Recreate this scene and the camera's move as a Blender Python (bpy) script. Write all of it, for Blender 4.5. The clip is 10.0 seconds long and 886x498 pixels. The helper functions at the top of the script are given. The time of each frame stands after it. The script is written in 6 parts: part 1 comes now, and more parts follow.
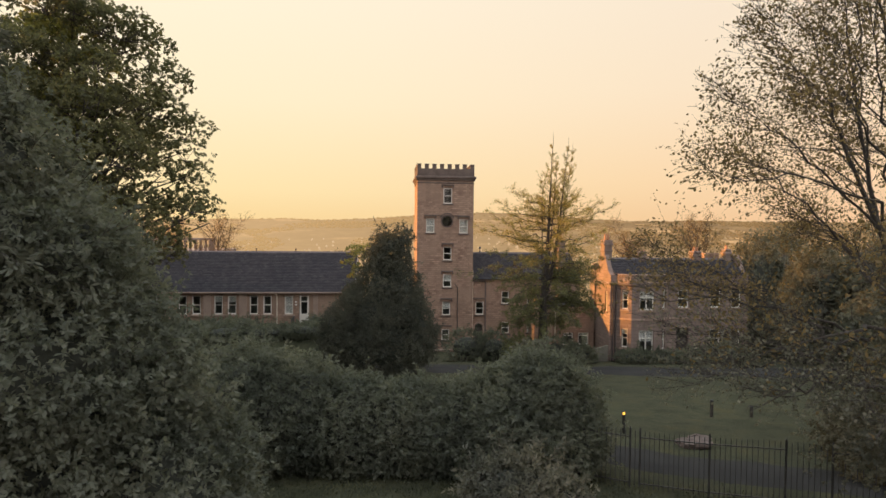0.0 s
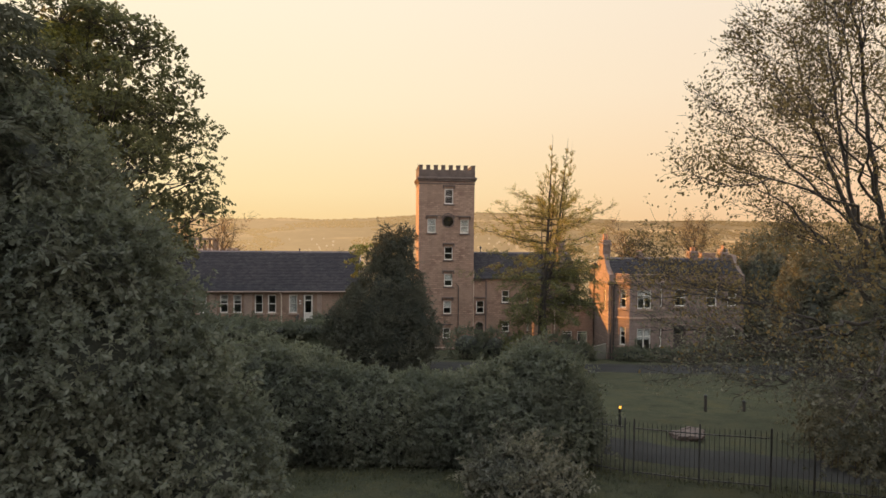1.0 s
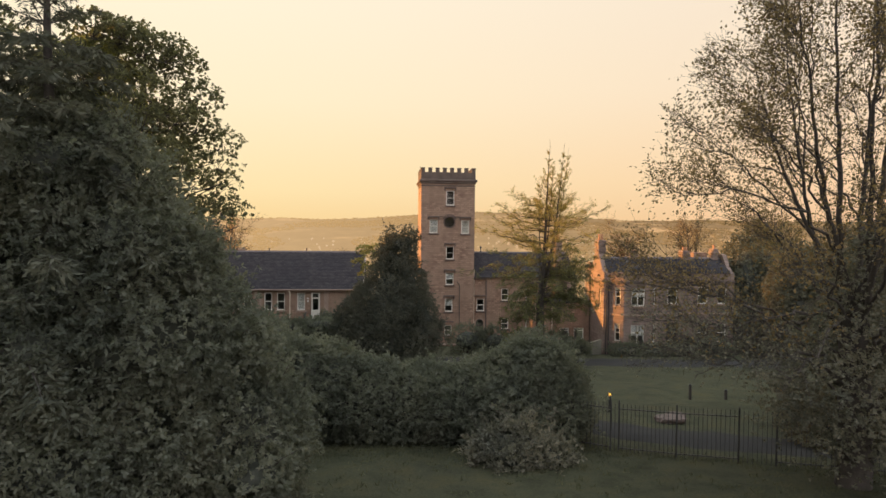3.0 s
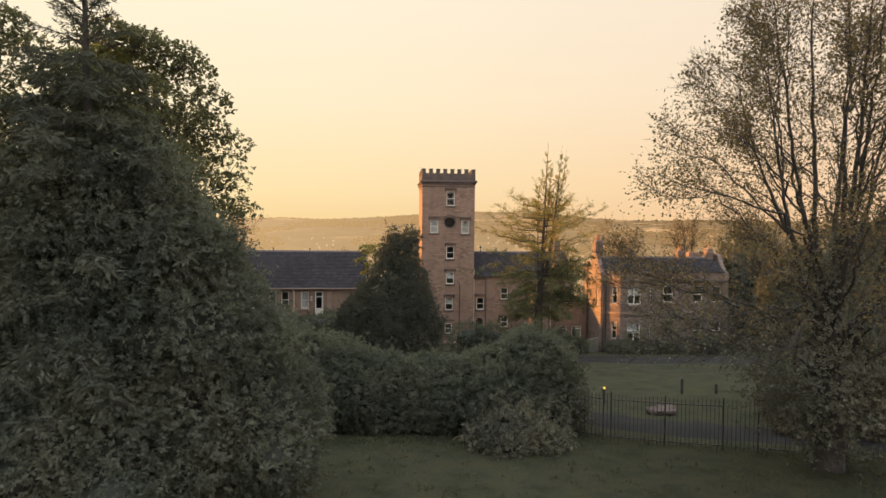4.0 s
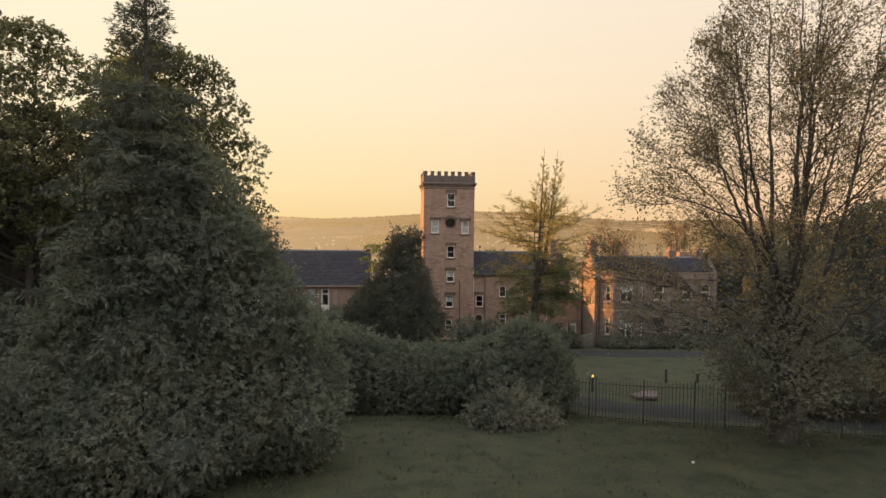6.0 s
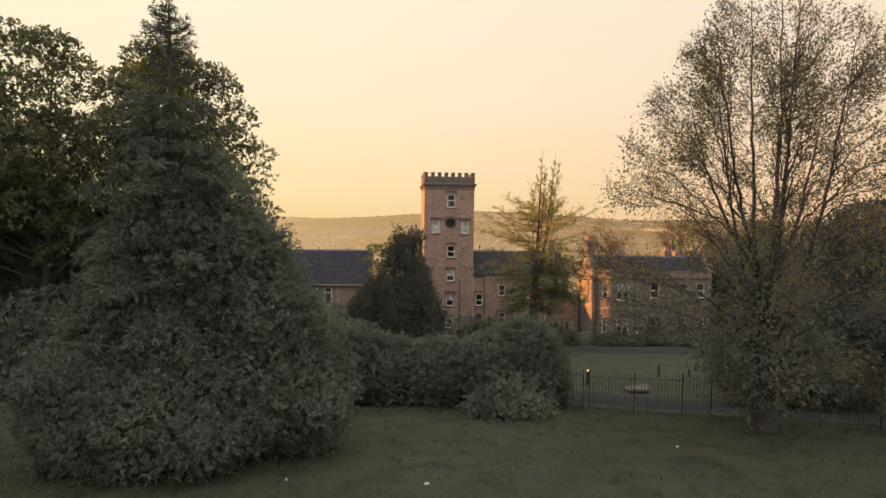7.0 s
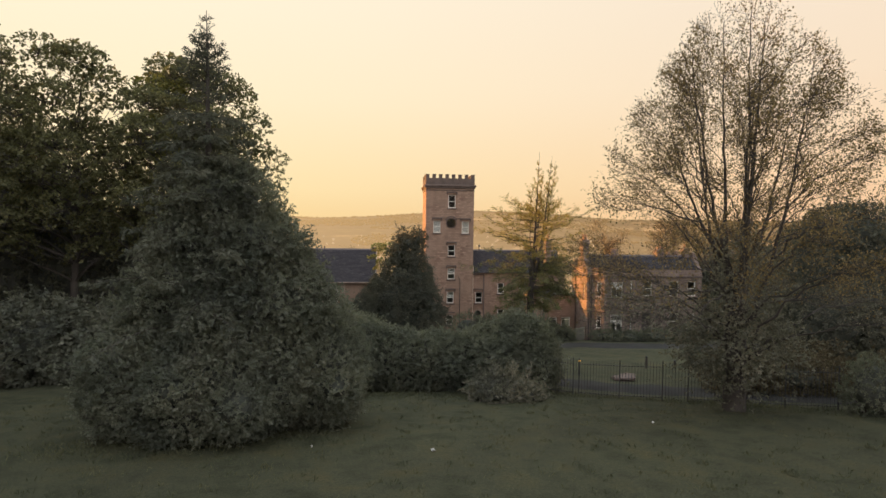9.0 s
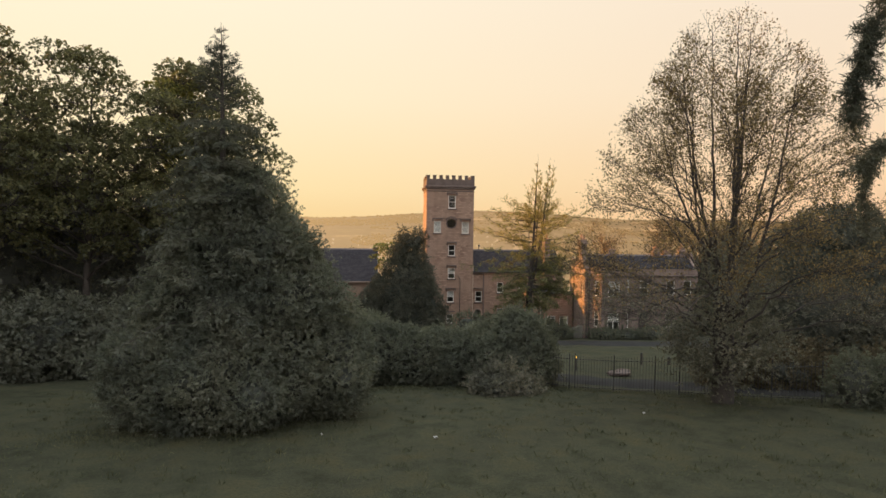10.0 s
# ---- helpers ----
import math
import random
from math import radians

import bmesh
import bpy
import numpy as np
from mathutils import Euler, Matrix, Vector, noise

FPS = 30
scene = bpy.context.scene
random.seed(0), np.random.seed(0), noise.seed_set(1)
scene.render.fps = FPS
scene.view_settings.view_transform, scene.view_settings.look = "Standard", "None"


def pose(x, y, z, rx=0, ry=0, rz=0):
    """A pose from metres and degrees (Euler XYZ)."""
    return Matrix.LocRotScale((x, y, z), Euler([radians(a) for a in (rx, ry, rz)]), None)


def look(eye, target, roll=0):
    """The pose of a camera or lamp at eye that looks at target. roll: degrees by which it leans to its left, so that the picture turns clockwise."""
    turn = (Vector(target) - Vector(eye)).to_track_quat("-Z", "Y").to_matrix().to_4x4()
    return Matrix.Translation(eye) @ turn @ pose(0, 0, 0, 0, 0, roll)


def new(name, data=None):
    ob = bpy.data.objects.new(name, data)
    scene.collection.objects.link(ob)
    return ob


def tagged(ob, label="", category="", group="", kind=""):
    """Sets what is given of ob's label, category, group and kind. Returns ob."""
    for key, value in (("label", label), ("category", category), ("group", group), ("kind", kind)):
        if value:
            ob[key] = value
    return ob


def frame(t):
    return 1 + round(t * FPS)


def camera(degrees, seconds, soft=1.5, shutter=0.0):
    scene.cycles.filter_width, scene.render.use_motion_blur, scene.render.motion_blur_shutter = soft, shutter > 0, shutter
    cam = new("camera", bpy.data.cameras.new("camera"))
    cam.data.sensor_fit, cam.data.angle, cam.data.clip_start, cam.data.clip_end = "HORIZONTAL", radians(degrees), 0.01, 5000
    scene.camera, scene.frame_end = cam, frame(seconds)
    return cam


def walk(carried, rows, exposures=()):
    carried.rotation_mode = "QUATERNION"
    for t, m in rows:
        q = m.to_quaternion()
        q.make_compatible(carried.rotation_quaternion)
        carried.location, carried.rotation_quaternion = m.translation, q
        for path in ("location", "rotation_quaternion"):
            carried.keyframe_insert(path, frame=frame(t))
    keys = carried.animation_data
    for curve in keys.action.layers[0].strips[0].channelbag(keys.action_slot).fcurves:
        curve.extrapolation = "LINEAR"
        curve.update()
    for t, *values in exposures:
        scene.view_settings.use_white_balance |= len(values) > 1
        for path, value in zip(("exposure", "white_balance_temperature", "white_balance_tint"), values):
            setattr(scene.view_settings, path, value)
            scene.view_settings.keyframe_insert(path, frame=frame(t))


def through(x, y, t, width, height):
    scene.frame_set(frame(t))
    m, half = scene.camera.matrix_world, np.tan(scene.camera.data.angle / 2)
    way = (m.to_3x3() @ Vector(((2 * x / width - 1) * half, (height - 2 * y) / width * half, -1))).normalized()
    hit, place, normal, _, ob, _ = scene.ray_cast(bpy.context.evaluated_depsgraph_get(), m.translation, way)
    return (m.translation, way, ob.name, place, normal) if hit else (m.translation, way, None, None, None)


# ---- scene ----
# the camera: a slow, straight flight backwards, away from the tower
cam = camera(73.0, 10.0)
PATH = [
    (0, (-6.338, -63.338, 12.484), (-6.146, -61.348, 12.421), 0.6),
    (0.5, (-6.452, -63.795, 12.507), (-6.26, -61.805, 12.443), 0.6),
    (1, (-6.563, -64.285, 12.529), (-6.371, -62.296, 12.465), 0.6),
    (1.5, (-6.672, -64.806, 12.551), (-6.48, -62.816, 12.486), 0.6),
    (2, (-6.779, -65.354, 12.572), (-6.586, -63.365, 12.507), 0.6),
    (2.5, (-6.884, -65.926, 12.592), (-6.691, -63.937, 12.527), 0.6),
    (4, (-7.189, -67.758, 12.65), (-6.995, -65.768, 12.584), 0.6),
    (4.5, (-7.288, -68.396, 12.669), (-7.094, -66.407, 12.602), 0.7),
    (5, (-7.386, -69.043, 12.686), (-7.191, -67.053, 12.619), 0.7),
    (5.5, (-7.483, -69.695, 12.703), (-7.288, -67.706, 12.636), 0.7),
    (7, (-7.771, -71.655, 12.751), (-7.575, -69.666, 12.683), 0.7),
    (7.5, (-7.867, -72.299, 12.766), (-7.671, -70.31, 12.697), 0.7),
    (8, (-7.962, -72.933, 12.78), (-7.766, -70.944, 12.711), 0.7),
    (8.5, (-8.058, -73.554, 12.794), (-7.862, -71.565, 12.724), 0.7),
    (9, (-8.155, -74.159, 12.807), (-7.958, -72.17, 12.737), 0.8),
    (9.5, (-8.252, -74.744, 12.819), (-8.055, -72.755, 12.749), 0.8),
    (10, (-8.35, -75.308, 12.831), (-8.152, -73.319, 12.761), 0.8),
]
walk(cam, [(t, look(eye, target, roll)) for t, eye, target, roll in PATH])


# ---- light: low evening sun from the west, warm hazy sky ----
SUN_FROM = Vector((-0.90, 0.10, 0.145)).normalized()
world = bpy.data.worlds.new("evening_sky")
scene.world = world
world.use_nodes = True
wn, wl = world.node_tree.nodes, world.node_tree.links
wn.clear()


def wnode(kind, **kw):
    n = wn.new(kind)
    for k, v in kw.items():
        if k == "op":
            n.operation = v
        elif k == "blend":
            n.data_type, n.blend_type = "RGBA", v
    return n


w_out = wnode("ShaderNodeOutputWorld")
w_bg = wnode("ShaderNodeBackground")
w_sky = wnode("ShaderNodeTexSky")
w_sky.sky_type = "NISHITA"
w_sky.sun_disc = False
w_sky.sun_elevation = math.asin(SUN_FROM.z)
w_sky.sun_rotation = math.atan2(SUN_FROM.x, SUN_FROM.y)
w_sky.air_density, w_sky.dust_density, w_sky.ozone_density = 1.6, 4.0, 1.0
w_tc = wnode("ShaderNodeTexCoord")
w_sep = wnode("ShaderNodeSeparateXYZ")
wl.new(w_tc.outputs["Generated"], w_sep.inputs[0])


def wramp(stops):
    r = wnode("ShaderNodeValToRGB")
    els = r.color_ramp.elements
    while len(els) < len(stops):
        els.new(0.5)
    for e, (pos, col) in zip(els, stops):
        e.position, e.color = pos, (*col, 1)
    return r


# haze colours by height above the horizon: towards the sun, and away from it
ramp_sun = wramp([(0.0, (0.99, 0.70, 0.32)), (0.06, (1.03, 0.81, 0.44)), (0.2, (1.06, 0.89, 0.61)),
                  (0.40, (1.06, 0.94, 0.74)), (0.75, (1.38, 1.48, 1.64))])
ramp_far = wramp([(0.0, (0.90, 0.56, 0.32)), (0.08, (0.97, 0.67, 0.42)), (0.22, (0.97, 0.77, 0.57)),
                  (0.40, (0.95, 0.81, 0.66)), (0.75, (1.36, 1.48, 1.66))])
for r in (ramp_sun, ramp_far):
    wl.new(w_sep.outputs["Z"], r.inputs[0])
w_dot = wnode("ShaderNodeVectorMath", op="DOT_PRODUCT")
w_dot.inputs[1].default_value = Vector((-0.90, 0.52, 0)).normalized()
wl.new(w_tc.outputs["Generated"], w_dot.inputs[0])
w_map = wnode("ShaderNodeMapRange")
w_map.inputs["From Min"].default_value, w_map.inputs["From Max"].default_value = -0.3, 0.85
w_map.interpolation_type = "SMOOTHSTEP"
wl.new(w_dot.outputs["Value"], w_map.inputs["Value"])
w_mix = wnode("ShaderNodeMix", blend="MIX")
wl.new(w_map.outputs[0], w_mix.inputs[0])
wl.new(ramp_far.outputs[0], w_mix.inputs[6])
wl.new(ramp_sun.outputs[0], w_mix.inputs[7])
# the pale sky opposite the sunset
ramp_back = wramp([(0.0, (1.36, 1.15, 1.05)), (0.12, (1.46, 1.28, 1.19)), (0.30, (1.54, 1.46, 1.43)),
                   (0.50, (1.58, 1.60, 1.66)), (0.75, (1.50, 1.58, 1.74))])
wl.new(w_sep.outputs["Z"], ramp_back.inputs[0])
w_turn = wnode("ShaderNodeMapRange")
w_turn.inputs["From Min"].default_value, w_turn.inputs["From Max"].default_value = -0.15, 0.6
w_turn.interpolation_type = "SMOOTHSTEP"
w_south = wnode("ShaderNodeVectorMath", op="DOT_PRODUCT")
w_south.inputs[1].default_value = Vector((0.25, -1.0, 0)).normalized()
wl.new(w_tc.outputs["Generated"], w_south.inputs[0])
wl.new(w_south.outputs["Value"], w_turn.inputs["Value"])
w_round = wnode("ShaderNodeMix", blend="MIX")
wl.new(w_turn.outputs[0], w_round.inputs[0])
wl.new(w_mix.outputs[2], w_round.inputs[6])
wl.new(ramp_back.outputs[0], w_round.inputs[7])
w_scale = wnode("ShaderNodeMix", blend="MULTIPLY")
w_scale.inputs[0].default_value = 1.0
w_scale.inputs[7].default_value = (0.10, 0.10, 0.10, 1)
wl.new(w_sky.outputs[0], w_scale.inputs[6])
w_add = wnode("ShaderNodeMix", blend="MIX")
w_add.inputs[0].default_value = 0.94
wl.new(w_scale.outputs[2], w_add.inputs[6])
wl.new(w_round.outputs[2], w_add.inputs[7])
wl.new(w_add.outputs[2], w_bg.inputs["Color"])
w_bg.inputs["Strength"].default_value = 1.0
wl.new(w_bg.outputs[0], w_out.inputs[0])

sun = new("sun", bpy.data.lights.new("sun", "SUN"))
sun.data.energy, sun.data.angle, sun.data.color = 10.5, radians(0.6), (1.0, 0.44, 0.11)
sun.matrix_world = look((0, 0, 60), Vector((0, 0, 60)) - SUN_FROM)
scene.view_settings.exposure = 0.05

# ---- materials ----
def nodes_of(name):
    m = bpy.data.materials.new(name)
    m.use_nodes = True
    t = m.node_tree
    b = t.nodes["Principled BSDF"]
    return m, t, b


def noise_node(t, scale, detail=4.0, rough=0.6, coord="Object", stretch=None):
    tc = t.nodes.new("ShaderNodeTexCoord")
    n = t.nodes.new("ShaderNodeTexNoise")
    n.inputs["Scale"].default_value, n.inputs["Detail"].default_value, n.inputs["Roughness"].default_value = scale, detail, rough
    if stretch:
        mp = t.nodes.new("ShaderNodeMapping")
        mp.inputs["Scale"].default_value = stretch
        t.links.new(tc.outputs[coord], mp.inputs[0])
        t.links.new(mp.outputs[0], n.inputs["Vector"])
    else:
        t.links.new(tc.outputs[coord], n.inputs["Vector"])
    return n


def ramp(t, src, stops):
    r = t.nodes.new("ShaderNodeValToRGB")
    els = r.color_ramp.elements
    while len(els) < len(stops):
        els.new(0.5)
    for e, (pos, col) in zip(els, stops):
        e.position, e.color = pos, (*col, 1)
    t.links.new(src, r.inputs[0])
    return r.outputs[0]


def mixed(t, a, b, fac, blend="MIX"):
    n = t.nodes.new("ShaderNodeMix")
    n.data_type, n.blend_type = "RGBA", blend
    for sock, v in ((n.inputs[0], fac), (n.inputs[6], a), (n.inputs[7], b)):
        if hasattr(v, "links"):
            t.links.new(v, sock)
        else:
            sock.default_value = v if isinstance(v, float) else (*v, 1)
    return n.outputs[2]


def bumped(t, b, src, strength, distance=0.02):
    n = t.nodes.new("ShaderNodeBump")
    n.inputs["Strength"].default_value, n.inputs["Distance"].default_value = strength, distance
    t.links.new(src, n.inputs["Height"])
    t.links.new(n.outputs[0], b.inputs["Normal"])


def plain(name, c1, c2, scale=3.0, fine=30.0, rough=0.7, metal=0.0, bump=0.2, spec=0.5):
    """A surface with stains at one scale and grain at another."""
    m, t, b = nodes_of(name)
    big, small = noise_node(t, scale), noise_node(t, fine, 6.0)
    col = ramp(t, big.outputs["Fac"], [(0.3, c1), (0.7, c2)])
    grain = ramp(t, small.outputs["Fac"], [(0.3, (0.78, 0.78, 0.78)), (0.7, (1.1, 1.1, 1.1))])
    t.links.new(mixed(t, col, grain, 1.0, "MULTIPLY"), b.inputs["Base Color"])
    b.inputs["Roughness"].default_value, b.inputs["Metallic"].default_value = rough, metal
    b.inputs["Specular IOR Level"].default_value = spec
    bumped(t, b, small.outputs["Fac"], bump)
    return m


def masonry(name, c1, c2, c3, mortar, course=0.3, length=0.62):
    """Coursed stone walling: blocks that differ, thin joints, soot and rain streaks."""
    m, t, b = nodes_of(name)
    tc = t.nodes.new("ShaderNodeTexCoord")
    sep = t.nodes.new("ShaderNodeSeparateXYZ")
    t.links.new(tc.outputs["Object"], sep.inputs[0])
    add = t.nodes.new("ShaderNodeMath")
    add.operation = "ADD"
    t.links.new(sep.outputs["X"], add.inputs[0])
    t.links.new(sep.outputs["Y"], add.inputs[1])
    comb = t.nodes.new("ShaderNodeCombineXYZ")
    t.links.new(add.outputs[0], comb.inputs["X"])
    t.links.new(sep.outputs["Z"], comb.inputs["Y"])
    br = t.nodes.new("ShaderNodeTexBrick")
    br.inputs["Scale"].default_value = 1.0
    br.inputs["Brick Width"].default_value, br.inputs["Row Height"].default_value = length, course
    br.inputs["Mortar Size"].default_value, br.inputs["Mortar Smooth"].default_value = 0.018, 0.3
    br.inputs["Color1"].default_value, br.inputs["Color2"].default_value = (*c1, 1), (*c2, 1)
    br.inputs["Mortar"].default_value = (*mortar, 1)
    br.inputs["Bias"].default_value = 0.0
    t.links.new(comb.outputs[0], br.inputs["Vector"])
    big = noise_node(t, 0.45, 5.0)
    patch = ramp(t, big.outputs["Fac"], [(0.38, (0, 0, 0)), (0.66, (1, 1, 1))])
    col = mixed(t, br.outputs["Color"], c3, patch)
    streak = noise_node(t, 1.0, 5.0, 0.6, stretch=(1.3, 1.3, 0.35))
    dirt = ramp(t, streak.outputs["Fac"], [(0.3, (0.66, 0.64, 0.62)), (0.6, (1, 1, 1))])
    col = mixed(t, col, dirt, 0.55, "MULTIPLY")
    grain = noise_node(t, 22.0, 5.0)
    col = mixed(t, col, ramp(t, grain.outputs["Fac"], [(0.3, (0.82, 0.82, 0.82)), (0.7, (1.1, 1.1, 1.1))]), 1.0, "MULTIPLY")
    t.links.new(col, b.inputs["Base Color"])
    b.inputs["Roughness"].default_value = 0.88
    b.inputs["Specular IOR Level"].default_value = 0.2
    bumped(t, b, br.outputs["Color"], 0.35, 0.03)
    return m


def leafy(name, dark, mid, light, rough=0.55, through=0.25, spec=0.3):
    """Leaves: each one its own tone, partly letting light through."""
    m, t, b = nodes_of(name)
    geo = t.nodes.new("ShaderNodeNewGeometry")
    tone = ramp(t, geo.outputs["Random Per Island"], [(0.0, dark), (0.55, mid), (1.0, light)])
    patch = noise_node(t, 0.6, 3.0)
    col = mixed(t, tone, ramp(t, patch.outputs["Fac"], [(0.35, (0.7, 0.72, 0.7)), (0.65, (1.15, 1.1, 1.0))]), 1.0, "MULTIPLY")
    t.links.new(col, b.inputs["Base Color"])
    b.inputs["Roughness"].default_value = rough
    b.inputs["Specular IOR Level"].default_value = spec
    tr = t.nodes.new("ShaderNodeBsdfTranslucent")
    t.links.new(mixed(t, col, (1.1, 1.1, 0.8), 1.0, "MULTIPLY"), tr.inputs["Color"])
    mx = t.nodes.new("ShaderNodeMixShader")
    mx.inputs[0].default_value = through
    t.links.new(b.outputs[0], mx.inputs[1])
    t.links.new(tr.outputs[0], mx.inputs[2])
    t.links.new(mx.outputs[0], t.nodes["Material Output"].inputs[0])
    return m


def pane_glass():
    m, t, b = nodes_of("window_glass")
    tp, gl, mx = (t.nodes.new("ShaderNode" + k) for k in ("BsdfTransparent", "BsdfGlossy", "MixShader"))
    tp.inputs["Color"].default_value = (0.9, 0.92, 0.92, 1)
    gl.inputs["Roughness"].default_value = 0.03
    n = noise_node(t, 1.2, 2.0)
    bp = t.nodes.new("ShaderNodeBump")
    bp.inputs["Strength"].default_value, bp.inputs["Distance"].default_value = 0.15, 0.02
    t.links.new(n.outputs["Fac"], bp.inputs["Height"])
    t.links.new(bp.outputs[0], gl.inputs["Normal"])
    mx.inputs[0].default_value = 0.12
    t.links.new(tp.outputs[0], mx.inputs[1])
    t.links.new(gl.outputs[0], mx.inputs[2])
    t.links.new(mx.outputs[0], t.nodes["Material Output"].inputs[0])
    return m


def glowing(name, colour, strength):
    m, t, b = nodes_of(name)
    b.inputs["Base Color"].default_value = (*colour, 1)
    b.inputs["Emission Color"].default_value = (*colour, 1)
    b.inputs["Emission Strength"].default_value = strength
    return m


def slate_mat():
    m, t, b = nodes_of("roof_slate")
    geo = t.nodes.new("ShaderNodeNewGeometry")
    tone = ramp(t, geo.outputs["Random Per Island"], [(0.0, (0.038, 0.037, 0.042)), (0.6, (0.048, 0.046, 0.051)), (1.0, (0.064, 0.060, 0.063))])
    big = noise_node(t, 0.35, 5.0, stretch=(1.0, 0.35, 0.35))
    col = mixed(t, tone, ramp(t, big.outputs["Fac"], [(0.3, (0.82, 0.82, 0.84)), (0.7, (1.15, 1.1, 1.05))]), 1.0, "MULTIPLY")
    t.links.new(col, b.inputs["Base Color"])
    b.inputs["Roughness"].default_value = 0.8
    b.inputs["Specular IOR Level"].default_value = 0.2
    bumped(t, b, noise_node(t, 25.0).outputs["Fac"], 0.25)
    return m


def grass_mat():
    m, t, b = nodes_of("rough_grass")
    big, mid, fine = noise_node(t, 0.16, 4.0), noise_node(t, 0.9, 5.0), noise_node(t, 14.0, 6.0, 0.75)
    col = ramp(t, big.outputs["Fac"], [(0.3, (0.054, 0.055, 0.037)), (0.7, (0.070, 0.072, 0.046))])
    col = mixed(t, col, ramp(t, mid.outputs["Fac"], [(0.3, (0.62, 0.65, 0.6)), (0.5, (1, 1, 1)), (0.72, (1.25, 1.12, 0.95))]), 1.0, "MULTIPLY")
    col = mixed(t, col, ramp(t, fine.outputs["Fac"], [(0.3, (0.55, 0.6, 0.55)), (0.7, (1.3, 1.25, 1.1))]), 1.0, "MULTIPLY")
    t.links.new(col, b.inputs["Base Color"])
    b.inputs["Roughness"].default_value = 0.95
    b.inputs["Specular IOR Level"].default_value = 0.1
    hump = mixed(t, mid.outputs["Color"], fine.outputs["Color"], 0.35)
    bumped(t, b, hump, 0.9, 0.25)
    return m


def hill_mat():
    """Fields, hedgerows and woods far off; golden haze is mixed in as emission, thicker towards the sun."""
    m, t, b = nodes_of("haze_painted_hillside")
    tc = t.nodes.new("ShaderNodeTexCoord")
    mp = t.nodes.new("ShaderNodeMapping")
    mp.inputs["Scale"].default_value = (1.0, 0.45, 1.0)
    t.links.new(tc.outputs["Object"], mp.inputs[0])
    vo = t.nodes.new("ShaderNodeTexVoronoi")
    vo.inputs["Scale"].default_value = 0.0075
    t.links.new(mp.outputs[0], vo.inputs["Vector"])
    field = ramp(t, vo.outputs["Color"], [(0.2, (0.10, 0.085, 0.045)), (0.5, (0.20, 0.155, 0.08)), (0.8, (0.38, 0.29, 0.16))])
    ve = t.nodes.new("ShaderNodeTexVoronoi")
    ve.feature = "DISTANCE_TO_EDGE"
    ve.inputs["Scale"].default_value = 0.0075
    t.links.new(mp.outputs[0], ve.inputs["Vector"])
    hedge = ramp(t, ve.outputs["Distance"], [(0.03, (1, 1, 1)), (0.09, (0, 0, 0))])
    wood = ramp(t, noise_node(t, 0.007, 8.0, 0.72).outputs["Fac"], [(0.46, (0, 0, 0)), (0.53, (1, 1, 1))])
    clump = ramp(t, noise_node(t, 0.034, 7.0, 0.8).outputs["Fac"], [(0.42, (0.2, 0.2, 0.2)), (0.6, (1.6, 1.42, 1.3))])
    col = mixed(t, field, (0.05, 0.042, 0.025), hedge)
    col = mixed(t, col, (0.055, 0.045, 0.026), wood)
    col = mixed(t, col, clump, 1.0, "MULTIPLY")
    t.links.new(col, b.inputs["Base Color"])
    b.inputs["Roughness"].default_value = 1.0
    b.inputs["Specular IOR Level"].default_value = 0.0
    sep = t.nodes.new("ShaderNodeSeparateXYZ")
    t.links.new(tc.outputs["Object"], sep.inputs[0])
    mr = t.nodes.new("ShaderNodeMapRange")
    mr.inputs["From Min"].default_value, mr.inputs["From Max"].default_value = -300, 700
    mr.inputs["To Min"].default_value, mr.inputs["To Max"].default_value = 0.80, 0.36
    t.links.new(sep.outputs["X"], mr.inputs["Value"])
    # emission puts the golden haze into the hill's own surface
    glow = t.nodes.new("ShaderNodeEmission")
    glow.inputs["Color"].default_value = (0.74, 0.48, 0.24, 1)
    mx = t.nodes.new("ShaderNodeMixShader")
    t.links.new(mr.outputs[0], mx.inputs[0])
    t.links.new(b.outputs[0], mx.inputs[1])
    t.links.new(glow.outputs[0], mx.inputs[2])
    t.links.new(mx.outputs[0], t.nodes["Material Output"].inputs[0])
    return m


M_STONE = masonry("pink_coursed_stone", (0.225, 0.142, 0.104), (0.39, 0.264, 0.190), (0.305, 0.21, 0.154), (0.16, 0.112, 0.086), 0.21, 0.46)
M_STONE_B = masonry("buff_ashlar", (0.20, 0.148, 0.124), (0.30, 0.226, 0.186), (0.235, 0.176, 0.148), (0.125, 0.10, 0.088), 0.3, 0.7)
M_TRIM = plain("weathered_dressed_stone", (0.09, 0.066, 0.055), (0.15, 0.11, 0.09), 1.5, 18.0, 0.85)
M_TRIM_L = plain("pale_dressed_stone", (0.28, 0.20, 0.155), (0.36, 0.265, 0.20), 1.5, 18.0, 0.85)
M_SLATE = slate_mat()
M_RIDGE = plain("clay_ridge", (0.10, 0.085, 0.085), (0.15, 0.12, 0.115), 2.0, 20.0, 0.75)
M_WHITE = plain("aged_white_paint", (0.62, 0.58, 0.50), (0.76, 0.72, 0.64), 2.0, 30.0, 0.5, bump=0.05)
M_GLASS = pane_glass()
M_BLIND = plain("pale_curtain", (0.66, 0.62, 0.56), (0.78, 0.74, 0.68), 5.0, 40.0, 0.95)
M_DARK_ROOM = plain("unlit_room_wall", (0.12, 0.11, 0.10), (0.18, 0.165, 0.15), 1.0, 10.0, 0.95)
M_LEAD = plain("painted_downpipe", (0.50, 0.40, 0.30), (0.62, 0.52, 0.40), 3.0, 30.0, 0.6)
